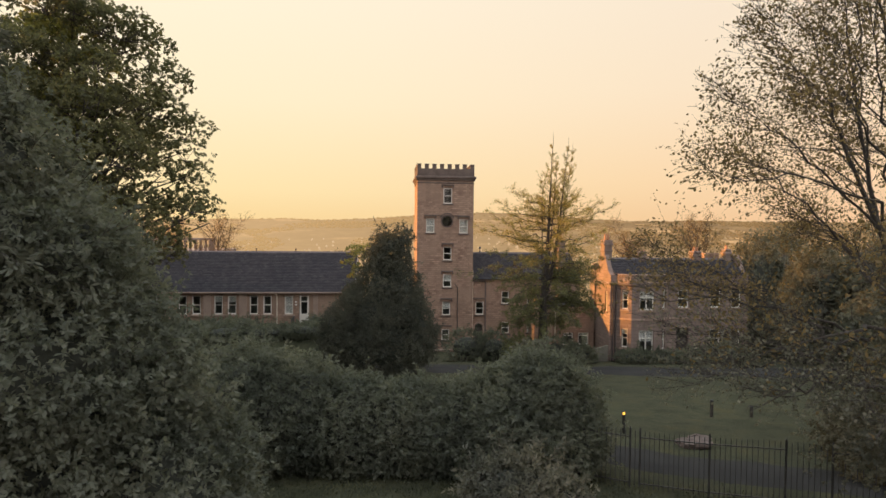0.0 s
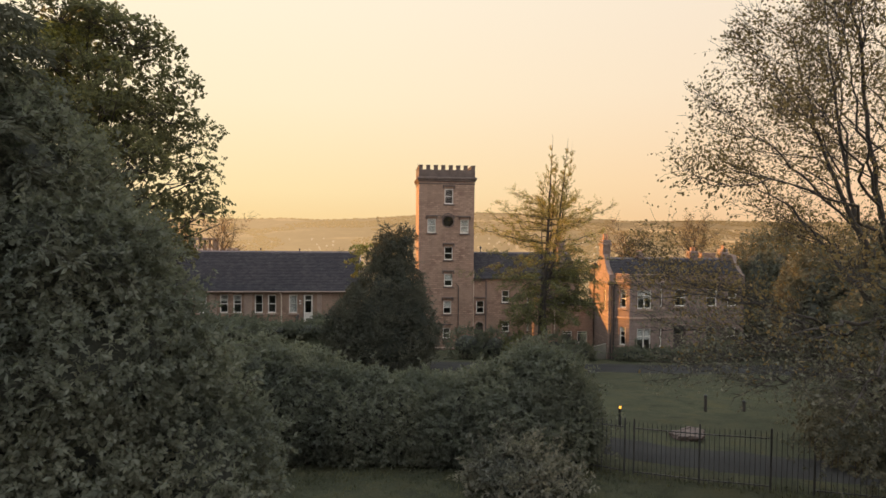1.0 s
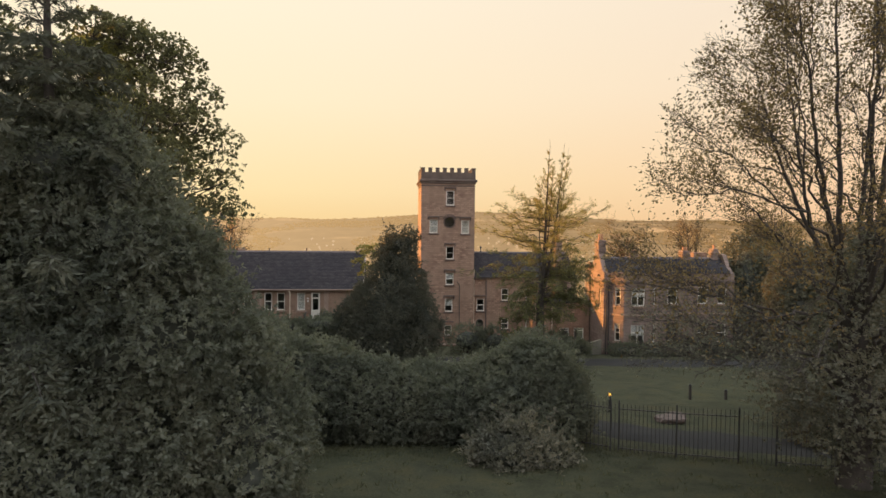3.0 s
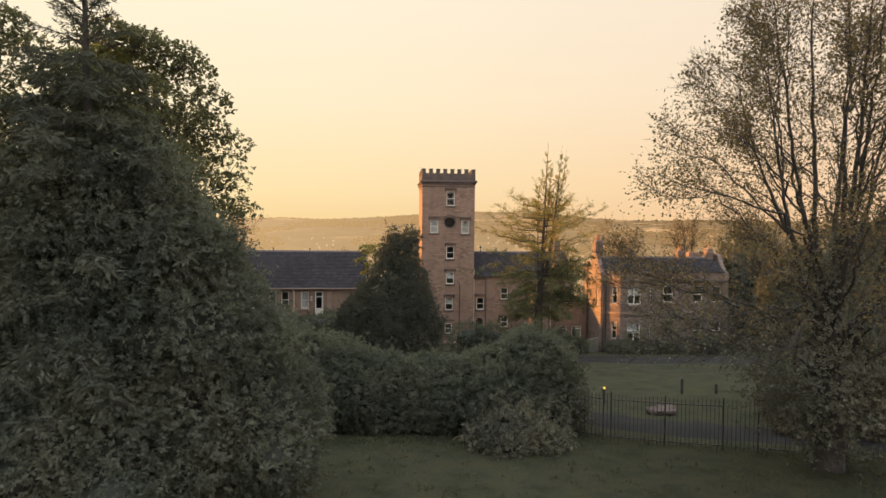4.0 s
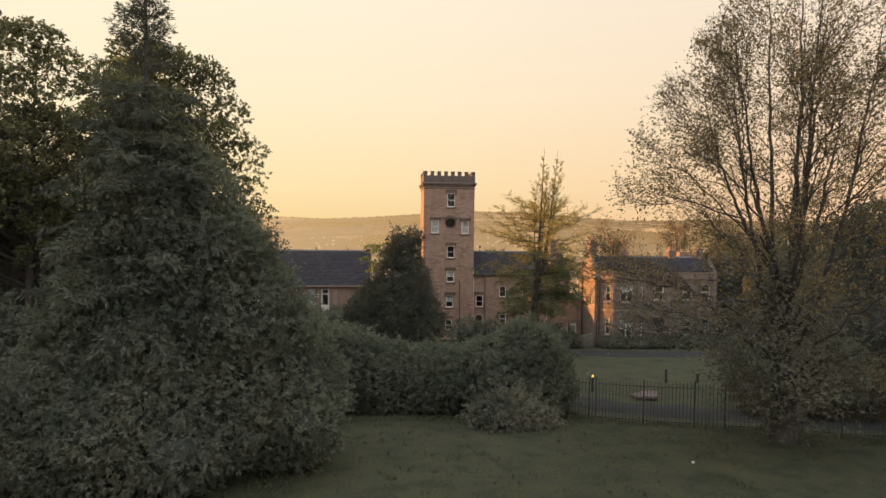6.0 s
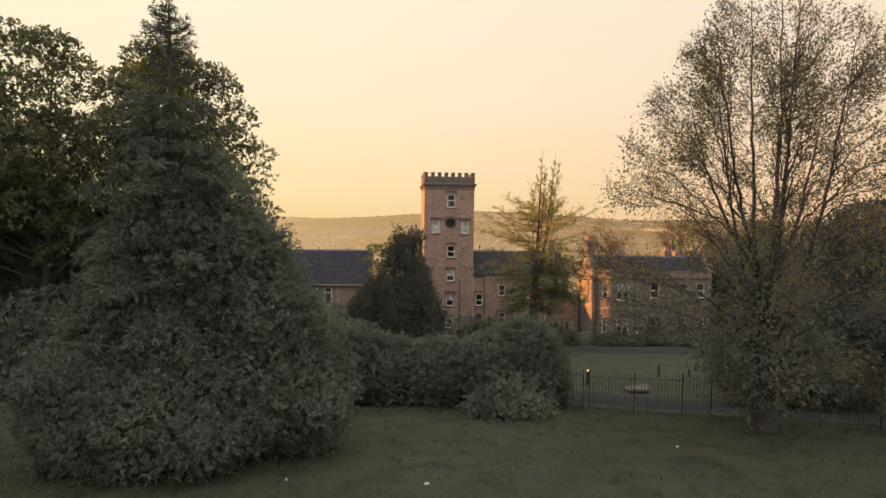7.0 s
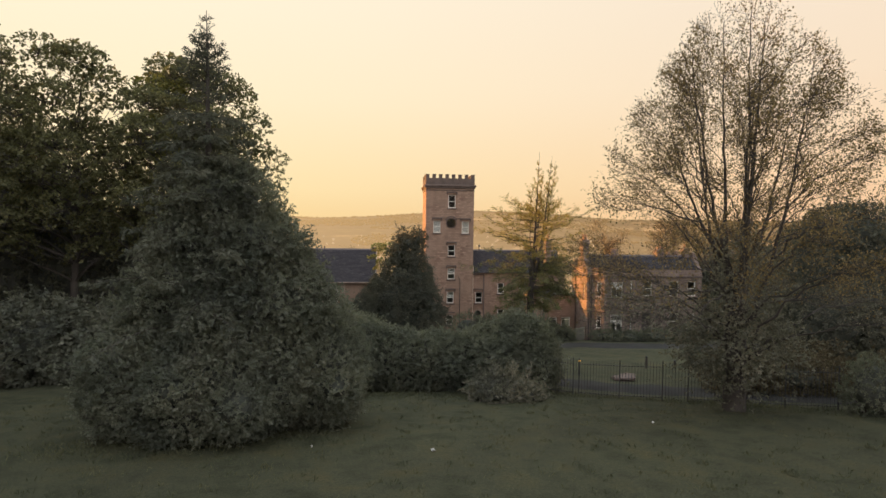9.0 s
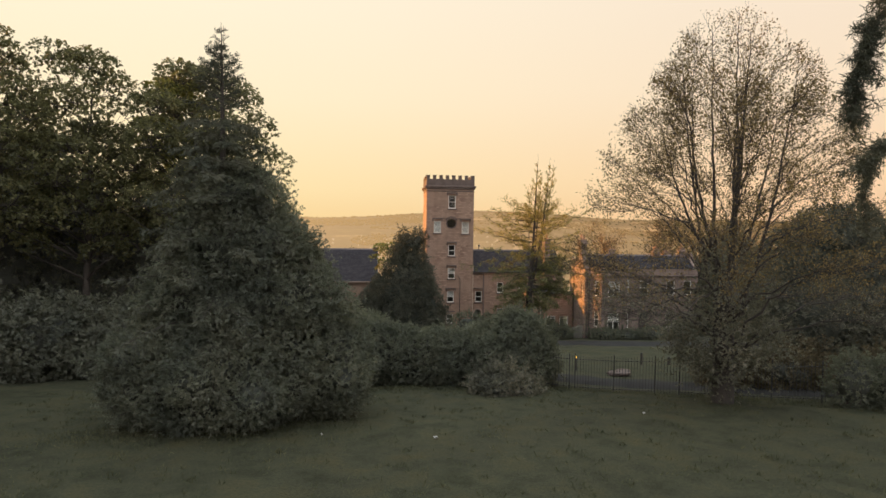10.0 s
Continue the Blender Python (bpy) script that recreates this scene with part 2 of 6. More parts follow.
M_DARKPIPE = plain("dark_iron_pipe", (0.05, 0.04, 0.035), (0.08, 0.06, 0.05), 3.0, 30.0, 0.6)
M_IRON = plain("black_painted_iron", (0.035, 0.035, 0.035), (0.06, 0.055, 0.05), 6.0, 60.0, 0.5, 0.3)
M_POT = plain("terracotta", (0.36, 0.17, 0.09), (0.48, 0.25, 0.14), 3.0, 30.0, 0.85)
M_GRASS = grass_mat()
M_ASPHALT = plain("worn_asphalt", (0.036, 0.035, 0.033), (0.052, 0.05, 0.046), 0.6, 40.0, 1.0, spec=0.05)
M_CONCRETE = plain("mossy_concrete", (0.14, 0.13, 0.10), (0.22, 0.20, 0.16), 0.8, 20.0, 0.9)
M_BARK = plain("grey_brown_bark", (0.055, 0.042, 0.032), (0.10, 0.08, 0.06), 3.0, 25.0, 0.95, bump=0.6)
M_BARK_D = plain("dark_bark", (0.045, 0.037, 0.031), (0.075, 0.063, 0.052), 3.0, 25.0, 0.95, bump=0.6)
M_CORE = plain("shaded_twiggy_growth", (0.07, 0.074, 0.06), (0.092, 0.096, 0.08), 1.5, 10.0, 1.0, bump=1.0, spec=0.0)
M_CORE_D = plain("dim_wood_growth", (0.085, 0.088, 0.074), (0.105, 0.108, 0.09), 1.5, 10.0, 1.0, bump=1.0, spec=0.0)
M_CUT = plain("cut_wood", (0.095, 0.07, 0.058), (0.14, 0.10, 0.08), 2.0, 25.0, 0.8)
M_SYC = leafy("maple_leaves", (0.115, 0.118, 0.074), (0.155, 0.155, 0.09), (0.215, 0.205, 0.106), 0.7, 0.5, 0.1)
M_LIME = leafy("fresh_yellow_leaves", (0.16, 0.165, 0.05), (0.23, 0.225, 0.065), (0.32, 0.30, 0.09), 0.6, 0.4)
M_FIR = leafy("conifer_needles", (0.085, 0.09, 0.072), (0.105, 0.11, 0.088), (0.125, 0.13, 0.105), 0.9, 0.3, 0.05)
M_HOLLY = leafy("evergreen_leaves", (0.14, 0.15, 0.125), (0.162, 0.172, 0.142), (0.185, 0.195, 0.16), 0.8, 0.5, 0.06)
M_YEW = leafy("yew_needles", (0.10, 0.104, 0.09), (0.12, 0.124, 0.106), (0.14, 0.143, 0.122), 0.9, 0.4, 0.05)
# upper larch tone has golden sky light painted in; lower is darker, greener
M_LARCH = leafy("larch_needles_sky_lit", (0.20, 0.17, 0.05), (0.30, 0.25, 0.075), (0.40, 0.33, 0.10), 0.7, 0.5)
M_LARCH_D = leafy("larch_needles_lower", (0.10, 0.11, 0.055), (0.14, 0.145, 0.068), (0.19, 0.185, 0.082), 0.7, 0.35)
M_BUD = leafy("young_bronze_leaves", (0.15, 0.115, 0.068), (0.21, 0.16, 0.09), (0.28, 0.21, 0.115), 0.7, 0.6)
M_IVY = leafy("ivy_leaves", (0.14, 0.138, 0.115), (0.18, 0.175, 0.145), (0.225, 0.215, 0.175), 0.8, 0.4, 0.08)
M_RUST = leafy("russet_twigs", (0.14, 0.085, 0.045), (0.21, 0.13, 0.06), (0.30, 0.19, 0.085), 0.8, 0.45)
M_BROWNSHRUB = leafy("brown_shrub_leaves", (0.095, 0.082, 0.058), (0.13, 0.11, 0.078), (0.17, 0.145, 0.10), 0.8, 0.4, 0.08)
M_WOODEDGE = leafy("shaded_wood_leaves", (0.125, 0.13, 0.108), (0.15, 0.156, 0.128), (0.175, 0.18, 0.148), 0.9, 0.35, 0.03)
M_BLADE = leafy("grass_blades", (0.078, 0.084, 0.055), (0.095, 0.10, 0.064), (0.118, 0.122, 0.076), 0.8, 0.4, 0.1)
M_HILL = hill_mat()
M_LAMP = glowing("warm_lamp_lens", (1.0, 0.50, 0.07), 1.7)
M_LAMP_DIM = glowing("orange_lamp_lens", (1.0, 0.40, 0.18), 0.10)
M_PAPER = plain("paper_scrap", (0.34, 0.33, 0.30), (0.46, 0.45, 0.42), 3.0, 30.0, 0.9)

# ---- building tools ----
rng = np.random.default_rng(7)


class Shape:
    """Collects faces for one mesh."""

    def __init__(self):
        self.v, self.f = [], []

    def face(self, *pts):
        n = len(self.v)
        self.v += [tuple(p) for p in pts]
        self.f.append(tuple(range(n, n + len(pts))))
        return self

    def box(self, x0, x1, y0, y1, z0, z1, bevel=0.0):
        if bevel:
            bm = bmesh.new()
            bmesh.ops.create_cube(bm, size=1.0)
            for w in bm.verts:
                w.co = Vector(((x0 + x1) / 2 + w.co.x * (x1 - x0), (y0 + y1) / 2 + w.co.y * (y1 - y0), (z0 + z1) / 2 + w.co.z * (z1 - z0)))
            bmesh.ops.bevel(bm, geom=bm.edges[:], offset=bevel, segments=1, affect="EDGES")
            n = len(self.v)
            bm.verts.index_update()
            self.v += [tuple(w.co) for w in bm.verts]
            self.f += [tuple(n + w.index for w in f.verts) for f in bm.faces]
            bm.free()
            return self
        n = len(self.v)
        self.v += [(x, y, z) for z in (z0, z1) for y in (y0, y1) for x in (x0, x1)]
        self.f += [tuple(n + i for i in q) for q in ((0, 2, 3, 1), (4, 5, 7, 6), (0, 1, 5, 4), (2, 6, 7, 3), (0, 4, 6, 2), (1, 3, 7, 5))]
        return self

    def lathe(self, x, y, rings, sides=12):
        """Rings of (radius, z) turned round an upright axis."""
        n = len(self.v)
        for r, z in rings:
            self.v += [(x + r * math.cos(6.2832 * k / sides), y + r * math.sin(6.2832 * k / sides), z) for k in range(sides)]
        for i in range(len(rings) - 1):
            for k in range(sides):
                a, b = n + i * sides + k, n + i * sides + (k + 1) % sides
                self.f.append((a, b, b + sides, a + sides))
        self.f.append(tuple(n + k for k in reversed(range(sides))))
        self.f.append(tuple(n + (len(rings) - 1) * sides + k for k in range(sides)))
        return self

    def rod(self, p, q, r0, r1=None, sides=6):
        p, q = Vector(p), Vector(q)
        r1 = r0 if r1 is None else r1
        d = (q - p).normalized()
        a = d.orthogonal().normalized()
        b = d.cross(a)
        n = len(self.v)
        for c, r in ((p, r0), (q, r1)):
            self.v += [tuple(c + r * (math.cos(6.2832 * k / sides) * a + math.sin(6.2832 * k / sides) * b)) for k in range(sides)]
        for k in range(sides):
            self.f.append((n + k, n + (k + 1) % sides, n + sides + (k + 1) % sides, n + sides + k))
        self.f.append(tuple(n + k for k in reversed(range(sides))))
        self.f.append(tuple(n + sides + k for k in range(sides)))
        return self

    def sheet(self, place, u0, u1, w0, w1, thick, holes):
        """A wall in the u-w plane with openings right through it. place(u, depth, w) gives the point."""
        us = sorted({u0, u1, *[h[0] for h in holes], *[h[1] for h in holes]})
        ws = sorted({w0, w1, *[h[2] for h in holes], *[h[3] for h in holes]})
        for a, b in zip(us, us[1:]):
            for c, d in zip(ws, ws[1:]):
                if any(h[0] <= a + 1e-6 and h[1] >= b - 1e-6 and h[2] <= c + 1e-6 and h[3] >= d - 1e-6 for h in holes):
                    continue
                self.face(place(a, 0, c), place(b, 0, c), place(b, 0, d), place(a, 0, d))
                self.face(place(a, thick, d), place(b, thick, d), place(b, thick, c), place(a, thick, c))
        for a, b, c, d in [*holes, (u0, u1, w0, w1)]:
            for (p, q), (r, s) in (((a, c), (b, c)), ((b, c), (b, d)), ((b, d), (a, d)), ((a, d), (a, c))):
                self.face(place(p, 0, q), place(p, thick, q), place(r, thick, s), place(r, 0, s))
        return self

    def disc_infill(self, place, cu, cw, r, thick, low=0.0, high=6.28318, n=24):
        """Fills a square opening of half-width r down to a round one."""
        pts = []
        for k in range(n + 1):
            a = low + (high - low) * k / n
            c, s = math.cos(a), math.sin(a)
            g = r / max(abs(c), abs(s))
            pts.append(((cu + 0.97 * r * c, cw + 0.97 * r * s), (cu + g * c, cw + g * s)))
        for (i0, o0), (i1, o1) in zip(pts, pts[1:]):
            self.face(place(i0[0], 0, i0[1]), place(o0[0], 0, o0[1]), place(o1[0], 0, o1[1]), place(i1[0], 0, i1[1]))
            self.face(place(i0[0], 0, i0[1]), place(i1[0], 0, i1[1]), place(i1[0], thick, i1[1]), place(i0[0], thick, i0[1]))
        return self

    def make(self, name, mat, parent=None, label="", smooth=False):
        me = bpy.data.meshes.new(name)
        me.from_pydata(self.v, [], self.f)
        bm = bmesh.new()
        bm.from_mesh(me)
        bmesh.ops.remove_doubles(bm, verts=bm.verts[:], dist=0.0004)
        bm.to_mesh(me)
        bm.free()
        me.materials.append(mat)
        if smooth:
            me.shade_smooth()
        me.update()
        ob = new(name, me)
        if parent:
            ob.parent = parent
        if label:
            ob["label"] = label
        return ob


def raw_mesh(name, verts, faces, mat, parent=None, label="", smooth=False):
    """One mesh from arrays: verts (n, 3), faces (m, k)."""
    verts, faces = np.asarray(verts, np.float32), np.asarray(faces, np.int32)
    me = bpy.data.meshes.new(name)
    me.vertices.add(len(verts))
    me.vertices.foreach_set("co", verts.ravel())
    me.loops.add(faces.size)
    me.loops.foreach_set("vertex_index", faces.ravel())
    me.polygons.add(len(faces))
    me.polygons.foreach_set("loop_start", np.arange(0, faces.size, faces.shape[1], dtype=np.int32))
    me.update(calc_edges=True)
    if smooth:
        me.shade_smooth()
    me.materials.append(mat)
    ob = new(name, me)
    if parent:
        ob.parent = parent
    if label:
        ob["label"] = label
    return ob


def thing(name, label, category, group="", kind=""):
    return tagged(new(name), label, category, group, kind)


def front(y):
    return lambda u, d, w: (u, y + d, w)


def west_side(x):
    return lambda u, d, w: (x + d, u, w)


def east_side(x):
    return lambda u, d, w: (x - d, u, w)


def back(y):
    return lambda u, d, w: (u, y - d, w)


def lerp_table(x, table):
    return float(np.interp(x, [a for a, _ in table], [b for _, b in table]))


SLOPE = [(-400, 24), (-140, 12), (-90, 8.4), (-75, 7.3), (-54, 5.85), (-46, 4.8), (-38, 3.95), (-24.5, 2.45), (-14, 1.3), (-4, -0.1), (3, -0.3), (60, -6), (420, -60)]


def height(x, y):
    """The lie of the land: rising towards the camera, a terrace under the west wing."""
    z = lerp_table(y, SLOPE)
    k = min(max((-x - 6.5) / 5, 0), 1) * min(max((y + 24) / 9, 0), 1) * min(max((12 - y) / 14, 0), 1)
    z += 2.75 * k * k * (3 - 2 * k)
    if abs(x) < 70 and -100 < y < -16:
        z += 0.10 * noise.noise((x * 0.35, y * 0.35, 0)) + 0.05 * noise.noise((x * 1.1, y * 1.1, 5))
    return z

# ---- the ground, drive and path ----
def graded(lo, hi, near_lo, near_hi, step, far_step):
    a = list(np.arange(near_lo, near_hi + 1e-6, step))
    s, p = step, near_lo
    while p > lo:
        s = min(s * 1.35, far_step)
        p -= s
        a.insert(0, max(p, lo))
    s, p = step, near_hi
    while p < hi:
        s = min(s * 1.35, far_step)
        p += s
        a.append(min(p, hi))
    return a


def sheet_ground(name, xs, ys, z_of, mat):
    vs = [(x, y, z_of(x, y)) for y in ys for x in xs]
    w = len(xs)
    fs = [(j * w + i, j * w + i + 1, (j + 1) * w + i + 1, (j + 1) * w + i) for j in range(len(ys) - 1) for i in range(w - 1)]
    return raw_mesh(name, vs, fs, mat, smooth=True)


ground = sheet_ground("ground", graded(-3000, 3000, -34, 34, 0.8, 250), graded(-400, 900, -82, 4, 0.8, 100), height, M_GRASS)
tagged(ground, "rough dark green grass on a slope falling to the buildings", "grass", kind="structure")


def strip(name, pts, width, lift, mat, n=60):
    """A surfaced way along a smooth line of points, lying on the ground."""
    px, py = [p[0] for p in pts], [p[1] for p in pts]
    ts = np.linspace(0, len(pts) - 1, n)
    cx, cy = np.interp(ts, range(len(pts)), px), np.interp(ts, range(len(pts)), py)
    vs, fs = [], []
    m = 6
    for k in range(n):
        a, b = max(k - 1, 0), min(k + 1, n - 1)
        d = Vector((cx[b] - cx[a], cy[b] - cy[a], 0)).normalized()
        s = Vector((-d.y, d.x, 0))
        for j in range(m + 1):
            p = Vector((cx[k], cy[k], 0)) + s * width * (j / m - 0.5)
            edge = 0.0 if 0 < j < m else -0.12
            vs.append((p.x, p.y, height(p.x, p.y) + lift + edge))
    for k in range(n - 1):
        for j in range(m):
            a = k * (m + 1) + j
            fs.append((a, a + 1, a + m + 2, a + m + 1))
    return raw_mesh(name, vs, fs, mat, smooth=True)


drive = strip("road", [(-8, -15.5), (6, -18.2), (14, -20.2), (22, -21.6), (40, -23)], 5.6, 0.10, M_ASPHALT)
tagged(drive, "dark grey asphalt drive in front of the old buildings", "drive", kind="structure")
path_way = strip("footpath", [(-1, -40), (3.4, -44.0), (8, -46.8), (14, -49.6), (24, -53.5)], 2.6, 0.11, M_ASPHALT)
tagged(path_way, "dark asphalt footpath running behind the railings", "path", kind="structure")

# ---- far hills ----
RIDGE = [(-60, 30), (-18, 35), (-15, 36), (-12.6, 36.5), (-9.8, 43), (-7.4, 40.5), (-4.7, 43.5), (-2, 45.5), (0.8, 49.5), (2.7, 53.5), (8.9, 66), (11.9, 63.5), (15.2, 60.5), (20, 51), (23, 46.5), (28, 45), (60, 40)]


def hill_height(x, y):
    a = math.degrees(math.atan2(x, y))
    top = lerp_table(a, RIDGE)
    d = math.hypot(x, y)
    k = min(max((d - 420) / 1400, 0), 1)
    z = -62 + (top + 62) * k ** 0.85
    z += k * (1 - 0.6 * k) * 14 * noise.noise((x * 0.0035, y * 0.0035, 3))
    if k >= 1:
        z -= 0.05 * (d - 1820)
    return z


hv, hf = [], []
angs, dists = np.linspace(-62, 70, 265), [*np.linspace(420, 1780, 48), 1800, 1820, 1850, 2100]
for d in dists:
    for a in angs:
        x, y = d * math.sin(math.radians(a)), d * math.cos(math.radians(a))
        ragged = 1.8 * abs(noise.noise((a * 2.2, 0, 9))) + 1.4 * abs(noise.noise((a * 9, 3, 9))) if 1780 < d < 1840 else 0
        hv.append((x, y, hill_height(x, y) + ragged))
na = len(angs)
for j in range(len(dists) - 1):
    for i in range(na - 1):
        hf.append((j * na + i, j * na + i + 1, (j + 1) * na + i + 1, (j + 1) * na + i))
tagged(raw_mesh("backdrop", hv, hf, M_HILL, smooth=True), "hillside with fields, woods and a far town, golden haze painted in", "hills", kind="structure")

# hedgerow trees and woods on the hills: massed small crowns, haze painted as emission
M_FARWOOD, fw_tree, fw_bsdf = nodes_of("haze_painted_far_woods")
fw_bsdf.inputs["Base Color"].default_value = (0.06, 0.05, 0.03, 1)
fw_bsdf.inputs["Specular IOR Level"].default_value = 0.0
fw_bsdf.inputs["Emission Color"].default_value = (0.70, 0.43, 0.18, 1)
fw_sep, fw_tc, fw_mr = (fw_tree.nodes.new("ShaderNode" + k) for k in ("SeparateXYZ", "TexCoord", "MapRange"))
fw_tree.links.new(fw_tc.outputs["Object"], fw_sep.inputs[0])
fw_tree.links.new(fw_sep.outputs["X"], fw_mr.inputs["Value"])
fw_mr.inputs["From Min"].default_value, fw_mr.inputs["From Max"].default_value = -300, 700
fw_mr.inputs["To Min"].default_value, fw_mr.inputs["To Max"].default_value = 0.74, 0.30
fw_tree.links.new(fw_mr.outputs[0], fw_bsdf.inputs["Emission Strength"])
hr = np.random.default_rng(5)
wv, wf = [], []
octa = np.array([(1, 0, 0), (0.3, 0.9, 0), (-0.8, 0.6, 0), (-0.8, -0.6, 0), (0.3, -0.9, 0), (0, 0, 1), (0.1, 0, -0.6)])
tri = [(0, 1, 5), (1, 2, 5), (2, 3, 5), (3, 4, 5), (4, 0, 5), (1, 0, 6), (2, 1, 6), (3, 2, 6), (4, 3, 6), (0, 4, 6)]
count = 0
while count < 9000:
    a, d = math.radians(hr.uniform(-34, 40)), 450 + 1380 * hr.random() ** 0.8
    x, y = d * math.sin(a), d * math.cos(a)
    n1 = noise.noise((x * 0.006, y * 0.0022, 4.0))
    row = abs(noise.noise((x * 0.004, y * 0.004, 11.0))) < 0.035
    if not (row or n1 > 0.12 or d > 1770 and hr.random() < 0.5):
        continue
    w, h = hr.uniform(3, 8), hr.uniform(2, 4.5)
    z = hill_height(x, y)
    k = len(wv)
    wv += [(x + o[0] * w * 0.5, y + o[1] * w * 0.5, z + h * 0.3 + o[2] * h * 0.7) for o in octa * hr.uniform(0.8, 1.2, (7, 1))]
    wf += [tuple(k + i for i in f) for f in tri]
    count += 1
tagged(raw_mesh("far_woods", wv, wf, M_FARWOOD, smooth=True), "hedgerow trees and woods over the far hillside, haze painted in", "trees", kind="stuff")

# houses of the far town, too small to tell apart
# the walls emit a tan glow that carries the distance haze
M_TOWN, town_tree, town_bsdf = nodes_of("haze_glow_house_walls")
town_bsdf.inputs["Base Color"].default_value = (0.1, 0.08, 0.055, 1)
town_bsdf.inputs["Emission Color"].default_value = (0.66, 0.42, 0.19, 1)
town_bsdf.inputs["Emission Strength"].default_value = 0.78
town = Shape()
for k in range(640):
    a, d = math.radians(random.uniform(-16, 24)), random.uniform(500, 760) if k % 4 else random.uniform(760, 1100)
    x, y = d * math.sin(a), d * math.cos(a)
    w, h = random.uniform(1.2, 3), random.uniform(0.7, 1.2)
    z = hill_height(x, y)
    town.box(x - w / 2, x + w / 2, y, y + 6, z - 1, z + h)
    town.face((x - w / 2, y, z + h), (x + w / 2, y, z + h), (x + w / 2, y + 3, z + h + 2.2), (x - w / 2, y + 3, z + h + 2.2))
tagged(town.make("far_houses", M_TOWN), "pale far houses scattered over the valley slope, haze put in as glow", "houses", kind="stuff")

# ---- windows, roofs and other parts of the buildings ----
def sash_window(parent, x0, x1, z0, z1, y, blind=0.0, sill=True, hood=0, style="sash", trim=None):
    """A sliding sash window in an opening of a wall facing the camera; blind: how much of it a curtain covers."""
    trim = trim or M_TRIM
    fy, b = y + 0.10, 0.085
    zm, xm = (z0 + z1) / 2, (x0 + x1) / 2
    if style == "sash":
        lights = [(x0 + b, x1 - b, z0 + b * 1.3, zm - 0.035), (x0 + b, x1 - b, zm + 0.035, z1 - b)]
    elif style == "cross":
        zt = z0 + (z1 - z0) * 0.68
        lights = [(p, q, r, s) for p, q in ((x0 + b, xm - 0.05), (xm + 0.05, x1 - b)) for r, s in ((z0 + b * 1.3, zt - 0.05), (zt + 0.05, z1 - b))]
    else:
        lights = [(x0 + b, x1 - b, z0 + b * 1.3, z1 - 0.30), (x0 + b, x1 - b, z1 - 0.24, z1 - b)]
    fr = Shape().sheet(front(fy), x0, x1, z0, z1, 0.09, lights)
    w = fr.make("window", M_WHITE, parent)
    for p, q, a, c in lights:
        Shape().box(p - 0.01, q + 0.01, fy + 0.05, fy + 0.056, a - 0.01, c + 0.01).make("pane", M_GLASS, w).visible_shadow = False
    if blind:
        cu = Shape()
        n = 9
        for k in range(n):
            xa, xb = x0 + 0.06 + (x1 - x0 - 0.12) * k / n, x0 + 0.06 + (x1 - x0 - 0.12) * (k + 1) / n
            dy = 0.03 * (k % 2)
            cu.face((xa, fy + 0.085 + dy, z1 - (z1 - z0) * blind), (xb, fy + 0.085 + 0.03 - dy, z1 - (z1 - z0) * blind), (xb, fy + 0.085 + 0.03 - dy, z1), (xa, fy + 0.085 + dy, z1))
        cu.make("curtain", M_BLIND, w, "pale grey curtain behind the glass")
    if sill:
        Shape().box(x0 - 0.14, x1 + 0.14, y - 0.11, y + 0.1, z0 - 0.16, z0 - 0.003, 0.02).make("sill", trim, w)
    if hood:
        h = Shape().box(x0 - 0.20, x1 + 0.20, y - 0.15, y - 0.003, z1 + 0.22, z1 + 0.40, 0.025)
        h.box(x0 - 0.22, x0 - 0.06, y - 0.09, y - 0.002, z1 + 0.0, z1 + 0.218, 0.02)
        h.box(x1 + 0.06, x1 + 0.22, y - 0.09, y - 0.002, z1 + 0.0, z1 + 0.218, 0.02)
        h.make("hood", trim, w, "dark weathered stone hood over the window")
    return w


def slate_roof(parent, x0, x1, eave, ridge, course=0.24, width=0.34):
    """One slope of a slate roof, laid in overlapping courses. eave and ridge: (y, z)."""
    (ya, za), (yb, zb) = eave, ridge
    run = math.hypot(yb - ya, zb - za)
    n = int(run / course)
    up = np.array([0, (yb - ya) / run, (zb - za) / run])
    out = np.array([0, -up[2], up[1]]) * (1 if yb > ya else -1)
    vs, fs = [], []
    for i in range(n):
        s0, s1 = run * i / n, min(run, run * (i + 1) / n + 0.03)
        x = x0 - (width / 2 if i % 2 else 0)
        while x < x1 - 0.01:
            a, b = max(x, x0), min(x + width - 0.008, x1)
            x += width
            if b - a < 0.03:
                continue
            lift = 0.05 + random.uniform(-0.008, 0.014)
            p = np.array([0, ya, za])
            q0, q1, qb = p + up * s0 + out * lift, p + up * s1 + out * 0.006, p + up * s0 + out * 0.002
            k = len(vs)
            for q in (qb, q0, q1):
                vs += [(a, q[1], q[2]), (b, q[1], q[2])]
            fs += [(k, k + 1, k + 3, k + 2), (k + 2, k + 3, k + 5, k + 4)]
    r = raw_mesh("slating", vs, fs, M_SLATE, parent)
    r["kind"] = "stuff"
    return r


